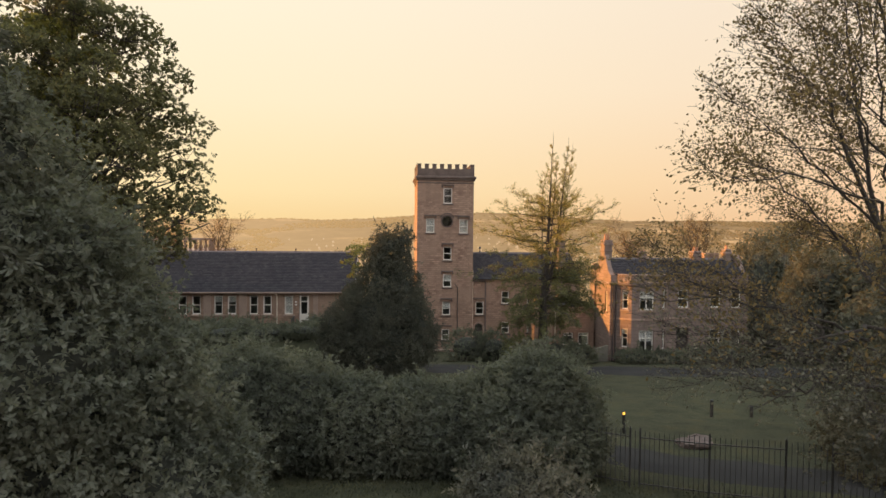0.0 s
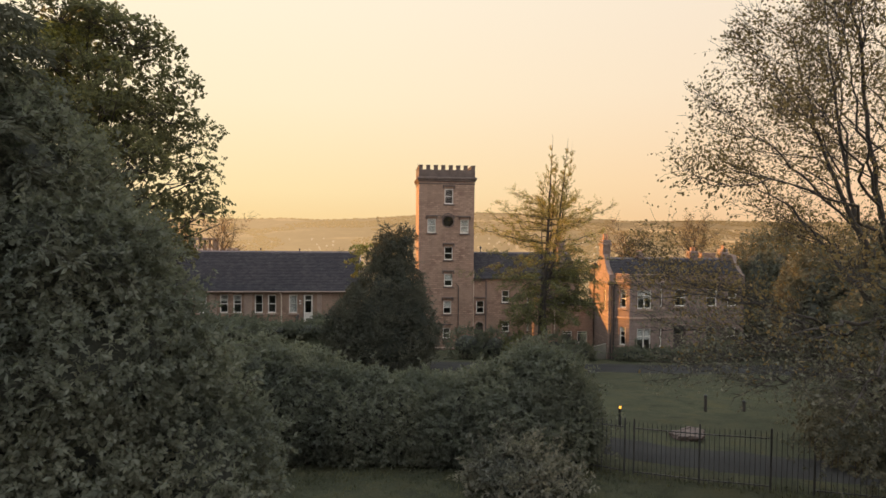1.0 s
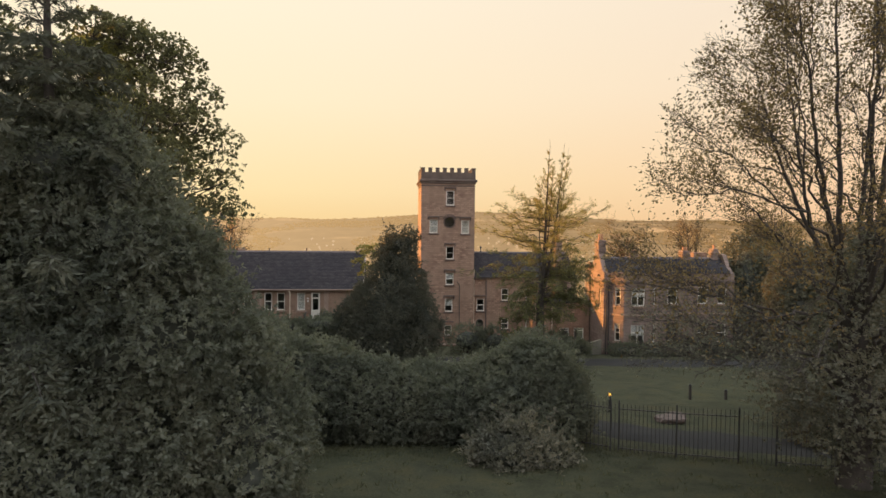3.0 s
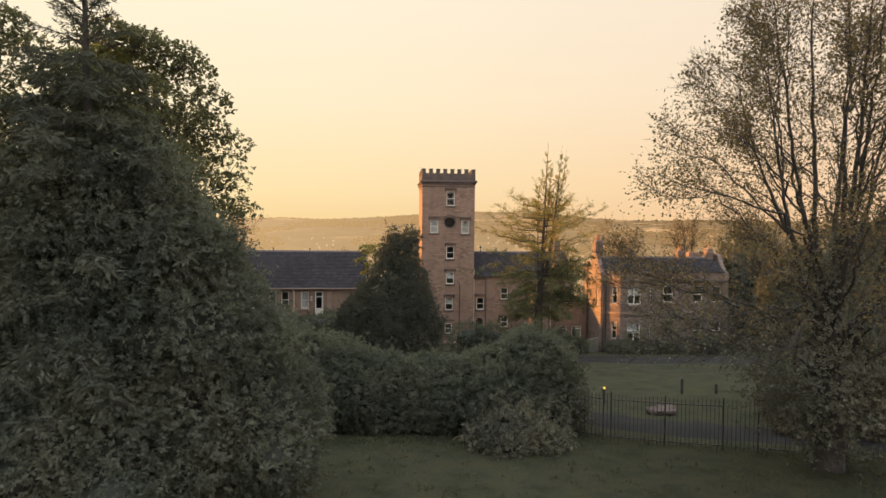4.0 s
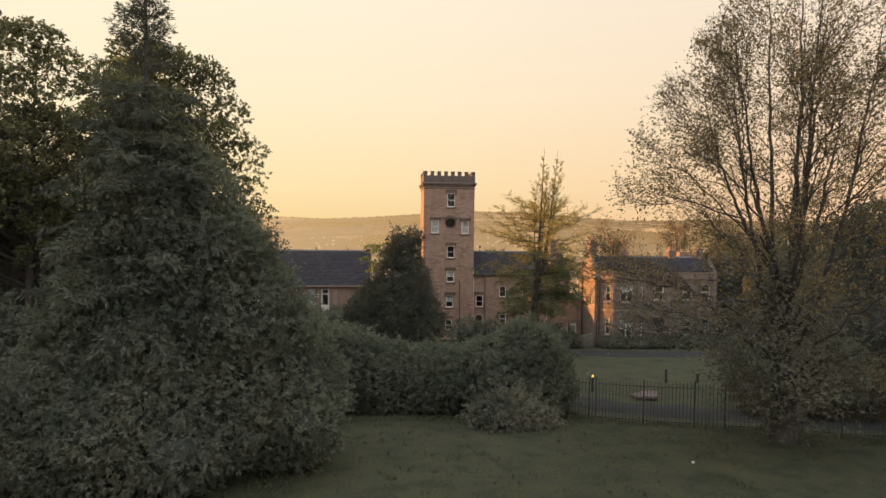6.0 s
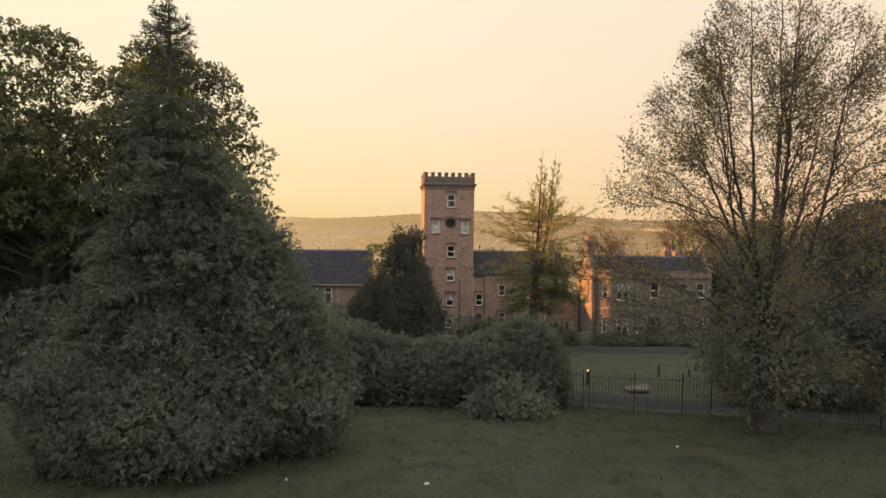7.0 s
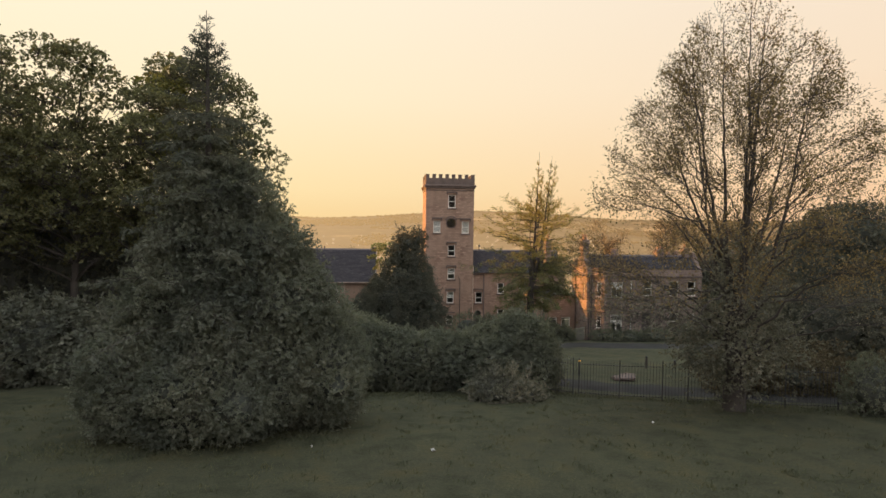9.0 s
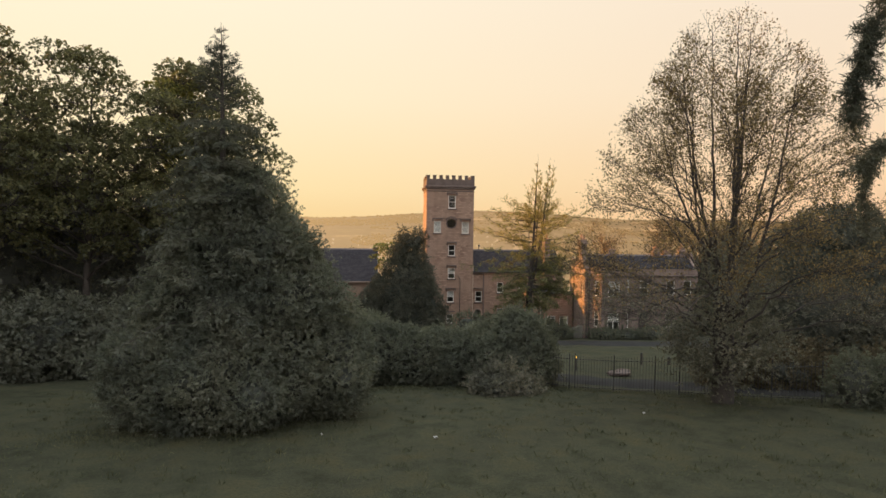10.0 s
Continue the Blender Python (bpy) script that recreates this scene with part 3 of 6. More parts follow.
def roof_body(parent, x0, x1, y0, y1, z_eave, z_ridge, mat=None):
    """The solid under the slates, with gable ends."""
    ym = (y0 + y1) / 2
    s = Shape()
    s.face((x0, y0, z_eave), (x1, y0, z_eave), (x1, ym, z_ridge), (x0, ym, z_ridge))
    s.face((x0, ym, z_ridge), (x1, ym, z_ridge), (x1, y1, z_eave), (x0, y1, z_eave))
    s.face((x0, y0, z_eave), (x0, ym, z_ridge), (x0, y1, z_eave))
    s.face((x1, y0, z_eave), (x1, y1, z_eave), (x1, ym, z_ridge))
    s.face((x0, y0, z_eave), (x0, y1, z_eave), (x1, y1, z_eave), (x1, y0, z_eave))
    return s.make("roof", mat or M_DARK_ROOM, parent)


def ridge_tiles(parent, x0, x1, y, z):
    s = Shape()
    n = max(1, int((x1 - x0) / 0.45))
    for k in range(n):
        a, b = x0 + (x1 - x0) * k / n, x0 + (x1 - x0) * (k + 1) / n - 0.012
        s.face((a, y - 0.16, z - 0.06), (b, y - 0.16, z - 0.06), (b, y, z + 0.10), (a, y, z + 0.10))
        s.face((a, y, z + 0.10), (b, y, z + 0.10), (b, y + 0.16, z - 0.06), (a, y + 0.16, z - 0.06))
        s.face((b, y - 0.16, z - 0.06), (b, y + 0.16, z - 0.06), (b, y, z + 0.10))
    return s.make("ridge", M_RIDGE, parent)


def room_behind(parent, x0, x1, y, z0, z1):
    """Dark back wall of the rooms behind a front."""
    Shape().box(x0, x1, y, y + 0.1, z0, z1).make("inner_wall", M_DARK_ROOM, parent)


# ---- the tower ----
def build_tower():
    t = thing("stone_tower", "tall pinkish stone tower with battlements and sash windows", "tower")
    x0, x1, y0, y1, top = -3.0, 3.0, 0.0, 6.0, 17.85
    wins = [(-0.24, 0.70, 15.3, 16.95), (-2.06, -1.16, 12.2, 13.72), (1.50, 2.40, 12.15, 13.66), (-0.20, 0.69, 9.28, 10.72),
            (-0.20, 0.70, 6.4, 7.78), (-0.26, 0.61, 3.4, 4.87), (-0.29, 0.53, 0.73, 1.90)]
    rose = (0.17, 13.45, 0.58)
    holes = [(a, b, c, d) for a, b, c, d in wins] + [(rose[0] - rose[2], rose[0] + rose[2], rose[1] - rose[2], rose[1] + rose[2])]
    w = Shape().sheet(front(y0), x0, x1, -2.0, top, 0.45, holes)
    w.disc_infill(front(y0), *rose, 0.45)
    w.sheet(west_side(x0), y0 + 0.45, y1, -2.0, top, 0.45, []).sheet(east_side(x1), y0 + 0.45, y1, -2.0, top, 0.45, [])
    w.sheet(back(y1), x0 + 0.45, x1 - 0.45, -2.0, top, 0.45, [])
    w.make("wall", M_STONE, t)
    room_behind(t, x0 + 0.46, x1 - 0.46, 3.0, -2.0, top)
    Shape().box(x0 + 0.1, x1 - 0.1, y0 + 0.46, y1 - 0.1, top - 0.2, top + 0.05).make("roof_slab", M_LEAD, t)
    blinds = [0, 0.98, 0.98, 0, 0.5, 0.45, 0]
    for k, (win, bl) in enumerate(zip(wins, blinds)):
        sash_window(t, *win, y0, blind=bl, hood=1 if k != 6 else 0, sill=True)
    Shape().box(-0.55, 0.8, -0.06, -0.002, 2.2, 2.34, 0.02).make("string_course", M_TRIM, t)
    # round window with its moulded ring, and the label mould that joins it to its neighbours
    ring, ox, oz = Shape(), rose[0], rose[1]
    for k in range(28):
        a, b = 6.2832 * k / 28, 6.2832 * (k + 1) / 28
        for (ra, rb, ya, yb) in ((0.57, 0.69, -0.07, -0.07),):
            p = [(ox + r * math.cos(q), y, oz + r * math.sin(q)) for r, q, y in ((ra, a, -0.05), (rb, a, -0.05), (rb, b, -0.05), (ra, b, -0.05))]
            ring.face(*p)
            ring.face(p[1], (p[1][0], 0, p[1][2]), (p[2][0], 0, p[2][2]), p[2])
            ring.face(p[0], p[3], (p[3][0], 0.2, p[3][2]), (p[0][0], 0.2, p[0][2]))
    rw = ring.make("round_window", M_TRIM, t)
    Shape().lathe(0, 0, [(0.565, 0), (0.565, 0.006)], 28).make("pane", M_GLASS, rw).matrix_local = pose(ox, 0.16, oz, 90, 0, 0)
    gl = Shape().box(ox - 0.57, ox + 0.57, 0.13, 0.155, oz - 0.02, oz + 0.02).box(ox - 0.02, ox + 0.02, 0.128, 0.153, oz - 0.57, oz + 0.57)
    gl.make("glazing_bar", M_IRON, rw)
    lm = Shape().box(-1.0, -0.60, -0.08, -0.003, 14.02, 14.12, 0.02).box(0.94, 1.32, -0.08, -0.003, 13.98, 14.08, 0.02)
    for k in range(10):
        a, b = 0.45 + 2.24 * k / 10, 0.45 + 2.24 * (k + 1) / 10
        lm.face(*[(ox + r * math.cos(q), -0.07, oz + r * math.sin(q)) for r, q in ((0.74, a), (0.88, a), (0.88, b), (0.74, b))])
        lm.face(*[(ox + 0.88 * math.cos(q), y, oz + 0.88 * math.sin(q)) for q, y in ((a, -0.07), (a, 0), (b, 0), (b, -0.07))])
        lm.face(*[(ox + 0.74 * math.cos(q), y, oz + 0.74 * math.sin(q)) for q, y in ((a, 0), (a, -0.07), (b, -0.07), (b, 0))])
    lm.make("label_mould", M_TRIM, t)

    def belt(name, out, z0, z1, mat, bevel=0.03):
        s = Shape()
        s.box(x0 - out, x1 + out, y0 - out, y0 - 0.002, z0, z1, bevel).box(x0 - out, x1 + out, y1 + 0.002, y1 + out, z0, z1, bevel)
        s.box(x0 - out, x0 - 0.002, y0, y1, z0, z1, bevel).box(x1 + 0.002, x1 + out, y0, y1, z0, z1, bevel)
        return s.make(name, mat, t)

    belt("lower_band", 0.05, 17.42, 17.56, M_TRIM)
    belt("cornice", 0.24, 17.92, 18.20, M_TRIM, 0.06)
    belt("cornice_bed", 0.12, 17.72, 17.918, M_TRIM, 0.04)
    p = Shape()
    e = 0.04
    p.sheet(front(y0 - e), x0 - e, x1 + e, 17.86, 18.98, 0.35, []).sheet(back(y1 + e), x0 - e, x1 + e, 17.86, 18.98, 0.35, [])
    p.sheet(west_side(x0 - e), y0 + 0.312, y1 - 0.312, 17.86, 18.98, 0.35, []).sheet(east_side(x1 + e), y0 + 0.312, y1 - 0.312, 17.86, 18.98, 0.35, [])
    p.make("parapet", M_TRIM, t)
    step = (x1 - x0 + 2 * e - 0.42) / 7
    proto = Shape().box(-0.21, 0.21, -0.17, 0.17, 0, 0.44, 0.02).box(-0.24, 0.24, -0.20, 0.20, 0.441, 0.50, 0.015).make("merlon", M_TRIM, t)
    spots = [(x0 - e + 0.21 + step * k, y) for k in range(8) for y in (y0 - e + 0.175, y1 + e - 0.175)]
    spots += [(x, y0 - e + 0.21 + step * k) for k in range(1, 7) for x in (x0 - e + 0.175, x1 + e - 0.175)]
    for k, (x, y) in enumerate(spots):
        o = proto if k == 0 else proto.copy()
        if k:
            scene.collection.objects.link(o)
        o.matrix_local = pose(x, y, 18.981, 0, 0, 0 if k < 16 else 90)
    Shape().rod((1.37, -0.06, 6.4), (1.37, -0.06, -0.1), 0.045).rod((1.37, -0.06, 6.4), (1.1, -0.04, 6.75), 0.045).make("downpipe", M_DARKPIPE, t, "thin dark iron downpipe")
    Shape().rod((x0 - 0.16, -0.1, 18.0), (x0 - 0.16, -0.1, 19.6), 0.012).make("conductor", M_IRON, t)
    # low terrace wall at its foot
    tw = thing("terrace_wall", "low stone retaining wall with a pale coping below the tower", "wall")
    Shape().box(-4.6, 1.55, -1.7, -1.3, -2.2, -0.06, 0.02).make("walling", M_STONE, tw)
    Shape().box(-4.7, 1.62, -1.78, -1.22, -0.058, 0.06, 0.02).make("coping", M_TRIM_L, tw)


build_tower()


# ---- the middle range beside the tower ----
def build_middle():
    t = thing("middle_range", "pink stone two-storey range with a slate roof beside the tower", "building")
    y, x0, x1 = 0.6, 3.0, 15.0
    wins = [(3.43, 4.32, 3.36, 4.78), (6.27, 7.10, 4.56, 5.94), (6.32, 7.14, 1.31, 2.56), (9.12, 9.92, 1.40, 2.56), (9.1, 9.9, 4.56, 5.94)]
    door = (3.36, 4.24, -0.1, 2.0)
    w = Shape().sheet(front(y), x0, x1, -1.5, 7.2, 0.4, [*wins, (door[0], door[1], door[2], 2.44)])
    w.disc_infill(front(y), 3.80, 2.0, 0.44, 0.4, 0.0, 3.14159, 14)
    w.sheet(back(9.0), x0, x1, -1.5, 7.2, 0.4, []).sheet(east_side(x1), y + 0.4, 8.6, -1.5, 7.2, 0.4, [])
    w.make("wall", M_STONE, t)
    room_behind(t, x0, x1 - 0.4, 4.0, -1.4, 7.1)
    for k, wn_ in enumerate(wins):
        sash_window(t, *wn_, y, blind=0.0 if k != 3 else 0.9, hood=0, style="sash")
    Shape().box(3.0, 4.5, y - 0.12, y - 0.003, 5.06, 5.2, 0.03).make("string_course", M_TRIM, t)
    Shape().box(3.0, 4.5, y - 0.16, y - 0.003, 6.95, 7.15, 0.04).make("cornice", M_TRIM, t)
    Shape().box(4.42, 4.58, y - 0.07, y - 0.002, -1, 6.94, 0.02).make("pier", M_TRIM, t)
    d = Shape().box(3.40, 4.20, y + 0.16, y + 0.22, -0.1, 1.96).make("door", M_DARKPIPE, t, "dark panelled door under an arch")
    for za, zb in ((0.1, 0.8), (0.95, 1.8)):
        for xa in (3.5, 3.86):
            Shape().box(xa, xa + 0.26, y + 0.13, y + 0.158, za, zb, 0.01).make("panel", M_DARKPIPE, d)
    s = Shape()
    for k in range(12):
        a, b = 3.14159 * k / 12, 3.14159 * (k + 1) / 12
        s.face(*[(3.80 + r * math.cos(q), y - 0.05, 2.0 + r * math.sin(q)) for r, q in ((0.45, a), (0.62, a), (0.62, b), (0.45, b))])
        s.face(*[(3.80 + 0.62 * math.cos(q), yy, 2.0 + 0.62 * math.sin(q)) for q, yy in ((a, y - 0.05), (a, y), (b, y), (b, y - 0.05))])
    s.box(3.20, 3.35, y - 0.06, y - 0.002, -0.4, 2.0, 0.015).box(4.25, 4.40, y - 0.06, y - 0.002, -0.4, 2.0, 0.015)
    s.make("door_surround", M_TRIM_L, t, "pale stone arch and jambs")
    Shape().box(3.40, 4.20, y + 0.15, y + 0.156, 1.97, 2.42).make("fanlight", M_GLASS, t)
    Shape().rod((3.09, y - 0.08, 8.1), (3.09, y - 0.08, -0.6), 0.06).make("downpipe", M_LEAD, t, "pale painted downpipe beside the tower")
    roof_body(t, x0 + 0.02, x1, y - 0.15, 9.1, 7.2, 9.9, M_DARK_ROOM)
    slate_roof(t, x0 + 0.02, x1, (y - 0.3, 7.22), (4.475, 9.93))
    ridge_tiles(t, x0 + 0.02, x1, 4.475, 9.93)
    for x, h in ((4.45, 0.62), (3.45, 0.25)):
        f = Shape().lathe(x, 4.475, [(0.06, 10.0), (0.10, 10.05), (0.05, 10.15), (0.04, 10.05 + h * 0.5), (0.13, 10.05 + h * 0.68), (0.13, 10.05 + h * 0.82), (0.03, 10.05 + h)], 10)
        f.make("finial", M_IRON, t, "dark iron ridge finial")


build_middle()


# ---- the low link with two casements ----
def build_link():
    t = thing("link_block", "low pink stone block with two white-framed windows", "building")
    y, x0, x1, top = -8.7, 9.3, 13.36, 5.4
    wins = [(10.36, 11.32, 1.80, 2.96), (11.80, 12.84, 1.80, 2.96)]
    w = Shape().sheet(front(y), x0, x1, 0.0, top, 0.35, wins).sheet(west_side(x0), y + 0.35, 0.55, 0.0, top, 0.35, [])
    w.make("wall", M_STONE, t)
    Shape().box(x0, x1, y, 0.55, top + 0.002, top + 0.15, 0.02).make("roof", M_ASPHALT, t)
    room_behind(t, x0 + 0.36, x1, -5.0, 0.0, top)
    for wn_ in wins:
        sash_window(t, *wn_, y, style="low", trim=M_TRIM_L)
    c = Shape().box(11.0, 11.7, -4.6, -3.8, top + 0.152, 11.4, 0.03).box(10.92, 11.78, -4.68, -3.72, 11.402, 11.65, 0.04)
    Shape().lathe(11.35, -4.2, [(0.13, 11.652), (0.15, 11.7), (0.11, 12.1), (0.14, 12.2)], 10).make("chimney_pot", M_POT, c.make("chimney", M_STONE_B, t, "stone chimney stack"))
    Shape().rod((9.55, y - 0.07, 5.3), (9.55, y - 0.07, 1.0), 0.055).make("downpipe", M_LEAD, t, "pale downpipe")
    return t


build_link()


# ---- the east wing with its sunlit gable ----
def build_east():
    t = thing("east_wing", "stone wing with a slate roof, sunlit gable and chimneys", "building")
    y, yb, x0, x1 = -12.5, -8.5, 13.4, 26.2
    ym, ze, zr = -10.5, 8.68, 10.06
    wins = [((19.6, 20.6, 5.8, 7.4), "sash", 0), ((22.6, 23.6, 5.8, 7.4), "sash", 0), ((24.6, 25.5, 5.8, 7.4), "sash", 0),
            ((22.6, 23.6, 2.2, 3.9), "sash", 0), ((24.6, 25.5, 2.2, 3.9), "sash", 0)]
    door = (19.52, 20.66, 1.35, 4.0)
    side_wins = [(-11.7, -11.25, 5.4, 7.2)]
    w = Shape().sheet(front(y), x0, x1, 0.3, ze, 0.4, [*[q for q, _, _ in wins], door, (14.7, 18.0, 1.2, 7.6)])
    w.sheet(west_side(x0), y + 0.4, yb, 0.3, ze, 0.4, side_wins)
    w.sheet(back(yb), x0, x1, 0.3, ze, 0.4, []).sheet(east_side(x1), y + 0.4, yb - 0.4, 0.3, ze, 0.4, [])
    # the gables above, sweeping up to the chimney
    sweep = [(0.0, 0.0), (0.30, 0.12), (0.62, 0.42), (0.95, 0.86), (1.25, 1.38), (1.5, 1.74), (2.0, 1.80)]
    prof = [(y + a, ze + b) for a, b in sweep] + [(yb - a, ze + b) for a, b in reversed(sweep[:-1])]
    for x in (x0, x1 - 0.4):
        w.face(*[(x, a, b) for a, b in prof])
        w.face(*[(x + 0.4, a, b) for a, b in reversed(prof)])
        for (a, b), (c, d) in zip(prof, prof[1:]):
            w.face((x, a, b), (x + 0.4, a, b), (x + 0.4, c, d), (x, c, d))
    # the lower gable end of the range behind
    w.box(x0, x0 + 0.4, yb + 0.002, -7.3, 0.3, 8.3)
    w.face((x0, yb + 0.01, 8.302), (x0, -7.3, 8.302), (x0, -7.9, 9.5), (x0, yb + 0.01, 9.5)).face((x0 + 0.4, yb + 0.01, 8.302), (x0 + 0.4, yb + 0.01, 9.5), (x0 + 0.4, -7.9, 9.5), (x0 + 0.4, -7.3, 8.302))
    w.face((x0, -7.3, 8.302), (x0 + 0.4, -7.3, 8.302), (x0 + 0.4, -7.9, 9.5), (x0, -7.9, 9.5))
    w.make("wall", M_STONE_B, t)
    room_behind(t, x0 + 0.41, x1 - 0.41, -9.6, 0.4, ze)
    for q, st, bl in wins:
        sash_window(t, *q, y, blind=bl, style=st, trim=M_TRIM_L)
    sw = Shape().box(x0 + 0.1, x0 + 0.17, -11.7, -11.25, 5.4, 7.2).make("side_window", M_WHITE, t)
    Shape().box(x0 + 0.09, x0 + 0.098, -11.64, -11.31, 5.47, 7.13).make("pane", M_GLASS, sw)
    d = Shape().box(door[0] + 0.04, door[1] - 0.04, y + 0.2, y + 0.26, door[2], 3.2).make("door", M_DARKPIPE, t, "dark double door")
    Shape().box(door[0] + 0.04, door[1] - 0.04, y + 0.2, y + 0.21, 3.28, 3.96).make("fanlight", M_GLASS, t)
    Shape().box(door[0] - 0.16, door[1] + 0.16, y - 0.12, y - 0.003, 4.02, 4.2, 0.03).make("door_hood", M_TRIM_L, t)
    Shape().box(x0 - 0.16, x1, y - 0.20, y - 0.003, 7.80, 8.02, 0.05).make("cornice", M_TRIM, t)
    Shape().box(x0 - 0.16, x0 - 0.003, y, yb, 7.80, 8.02, 0.05).make("cornice_return", M_TRIM_L, t)
    Shape().box(x0 - 0.06, x1, y - 0.07, y - 0.003, 4.78, 4.96, 0.03).make("string_course", M_TRIM_L, t)
    # canted two-storey bay with a carved panel in its parapet
    bay_pts = [(13.98, y + 0.02), (14.97, y - 0.9), (17.62, y - 0.9), (18.7, y + 0.02)]
    bay_wins = [[(0.36, 0.76, 5.75, 7.42, "sash", 0.3), (0.36, 0.76, 2.4, 4.05, "sash", 0.3)],
                [(0.27, 0.76, 5.7, 7.34, "cross", 0.5), (0.27, 0.76, 1.72, 3.95, "cross", 0.45)],
                [(0.22, 0.66, 5.8, 7.46, "sash", 0.3), (0.22, 0.66, 2.2, 3.9, "sash", 0)]]
    for k, (p, q) in enumerate(zip(bay_pts, bay_pts[1:])):
        ln, turn = math.hypot(q[0] - p[0], q[1] - p[1]), math.degrees(math.atan2(q[1] - p[1], q[0] - p[0]))
        at = pose((p[0] + q[0]) / 2, (p[1] + q[1]) / 2, 0, 0, 0, turn)
        hh = ln / 2
        holes = [(-hh + a * ln, -hh + b * ln, c, d) for a, b, c, d, _, _ in bay_wins[k]]
        bw = Shape().sheet(front(0), -hh, hh, 0.5, 8.70, 0.28, holes).make("bay_wall", M_STONE_B, t)
        bw.matrix_local = at
        for (a, b, c, d, st, bl), h in zip(bay_wins[k], holes):
            sash_window(t, *h, 0, blind=bl, style=st, trim=M_TRIM_L).matrix_local = at
        Shape().box(-hh - 0.06, hh + 0.06, -0.17, -0.003, 7.80, 8.02, 0.05).make("bay_cornice", M_TRIM, t).matrix_local = at
        Shape().box(-hh - 0.03, hh + 0.03, -0.07, -0.003, 4.78, 4.96, 0.03).make("bay_string_course", M_TRIM_L, t).matrix_local = at
        Shape().box(-hh - 0.02, hh + 0.02, -0.05, 0.3, 8.703, 8.80, 0.02).make("parapet_coping", M_TRIM_L, t).matrix_local = at
        m = 1 if k != 1 else 2
        for j in range(m):
            c0, wd = -hh + ln * (j + 0.5) / m, ln / m * 0.44
            fr = Shape().box(c0 - wd, c0 + wd, -0.05, -0.003, 8.06, 8.13, 0.01).box(c0 - wd, c0 + wd, -0.05, -0.003, 8.60, 8.67, 0.01)
            fr.box(c0 - wd, c0 - wd + 0.08, -0.05, -0.003, 8.133, 8.597, 0.01).box(c0 + wd - 0.08, c0 + wd, -0.05, -0.003, 8.133, 8.597, 0.01)
            for i in range(2):
                fr.box(c0 - wd + 0.15 + 0.12 * i, c0 - wd + 0.21 + 0.12 * i, -0.05, -0.003, 8.14, 8.59).box(c0 + wd - 0.21 - 0.12 * i, c0 + wd - 0.15 - 0.12 * i, -0.05, -0.003, 8.14, 8.59)
            pn = fr.make("carved_panel", M_TRIM_L, t, "carved stone panel with bars and a rosette")
            pn.matrix_local = at
            Shape().lathe(0, 0, [(0.17, 0), (0.17, 0.05), (0.11, 0.05), (0.10, 0.03), (0.05, 0.06)], 14).make("rosette", M_TRIM_L, pn).matrix_local = pose(c0, 0, 8.36, 90, 0, 0)
    rf = Shape()
    rf.face(*[(a, b, 8.69) for a, b in bay_pts])
    rf.face(*[(a, b, 8.6) for a, b in reversed(bay_pts)])
    rf.make("bay_roof", M_LEAD, t)
    # two dark pipes added to darken the shaded wall between corner and bay
    Shape().rod((13.62, y - 0.09, 7.78), (13.62, y - 0.09, 1.0), 0.07).rod((13.86, y - 0.09, 7.78), (13.86, y - 0.09, 1.0), 0.07).make("downpipe", M_DARKPIPE, t, "pair of dark pipes standing in for a shaded wall strip")
    roof_body(t, x0 + 0.41, x1 - 0.41, y + 0.06, yb - 0.06, ze, zr - 0.02, M_DARK_ROOM)
    slate_roof(t, x0 + 0.42, x1 - 0.42, (y - 0.08, ze + 0.02), (ym, zr))
    slate_roof(t, x0 + 0.42, x1 - 0.42, (yb + 0.08, ze + 0.02), (ym, zr))
    ridge_tiles(t, x0 + 0.42, x1 - 0.42, ym, zr)

    def chimney(x, base, top, w, dp, pots, h):
        c = Shape().box(x - w / 2, x + w / 2, ym - dp / 2, ym + dp / 2, base, top - 0.5, 0.02)
        c.box(x - w / 2 - 0.05, x + w / 2 + 0.05, ym - dp / 2 - 0.05, ym + dp / 2 + 0.05, base + 0.7, base + 0.82, 0.02)
        c.box(x - w / 2 - 0.09, x + w / 2 + 0.09, ym - dp / 2 - 0.09, ym + dp / 2 + 0.09, top - 0.498, top - 0.28, 0.04)
        c.box(x - w / 2 - 0.03, x + w / 2 + 0.03, ym - dp / 2 - 0.03, ym + dp / 2 + 0.03, top - 0.278, top, 0.05)
        ch = c.make("chimney", M_STONE_B, t, "tall stone chimney stack")
        for k in range(pots):
            px = x + (k - (pots - 1) / 2) * 0.27
            Shape().lathe(px, ym, [(0.10, top), (0.12, top + 0.05), (0.09, top + h * 0.8), (0.12, top + h * 0.85), (0.11, top + h)], 10).make("chimney_pot", M_POT, ch)

    chimney(13.72, 10.0, 11.75, 0.72, 0.9, 2, 0.55)
    chimney(17.1, 9.9, 10.55, 0.55, 0.6, 2, 0.3)
    chimney(22.2, 9.9, 10.8, 0.7, 0.7, 2, 0.35)
    chimney(25.2, 9.9, 11.0, 0.55, 0.7, 1, 0.35)
    Shape().box(23.4, 24.8, ym + 0.5, ym + 1.2, 9.2, 10.6, 0.03).make("stair_turret", M_STONE, t, "square stone turret behind the ridge")
    v = Shape().lathe(21.3, -11.0, [(0.05, 9.0), (0.05, 9.55), (0.08, 9.56), (0.08, 9.68)], 8).make("vent_pipe", M_WHITE, t)
    # sloping ramp wall at the gable's foot
    rw = thing("ramp_wall", "low mossy grey wall sloping up beside the east wing", "wall")
    s = Shape()
    a, b = (10.4, -12.7), (13.1, -12.9)
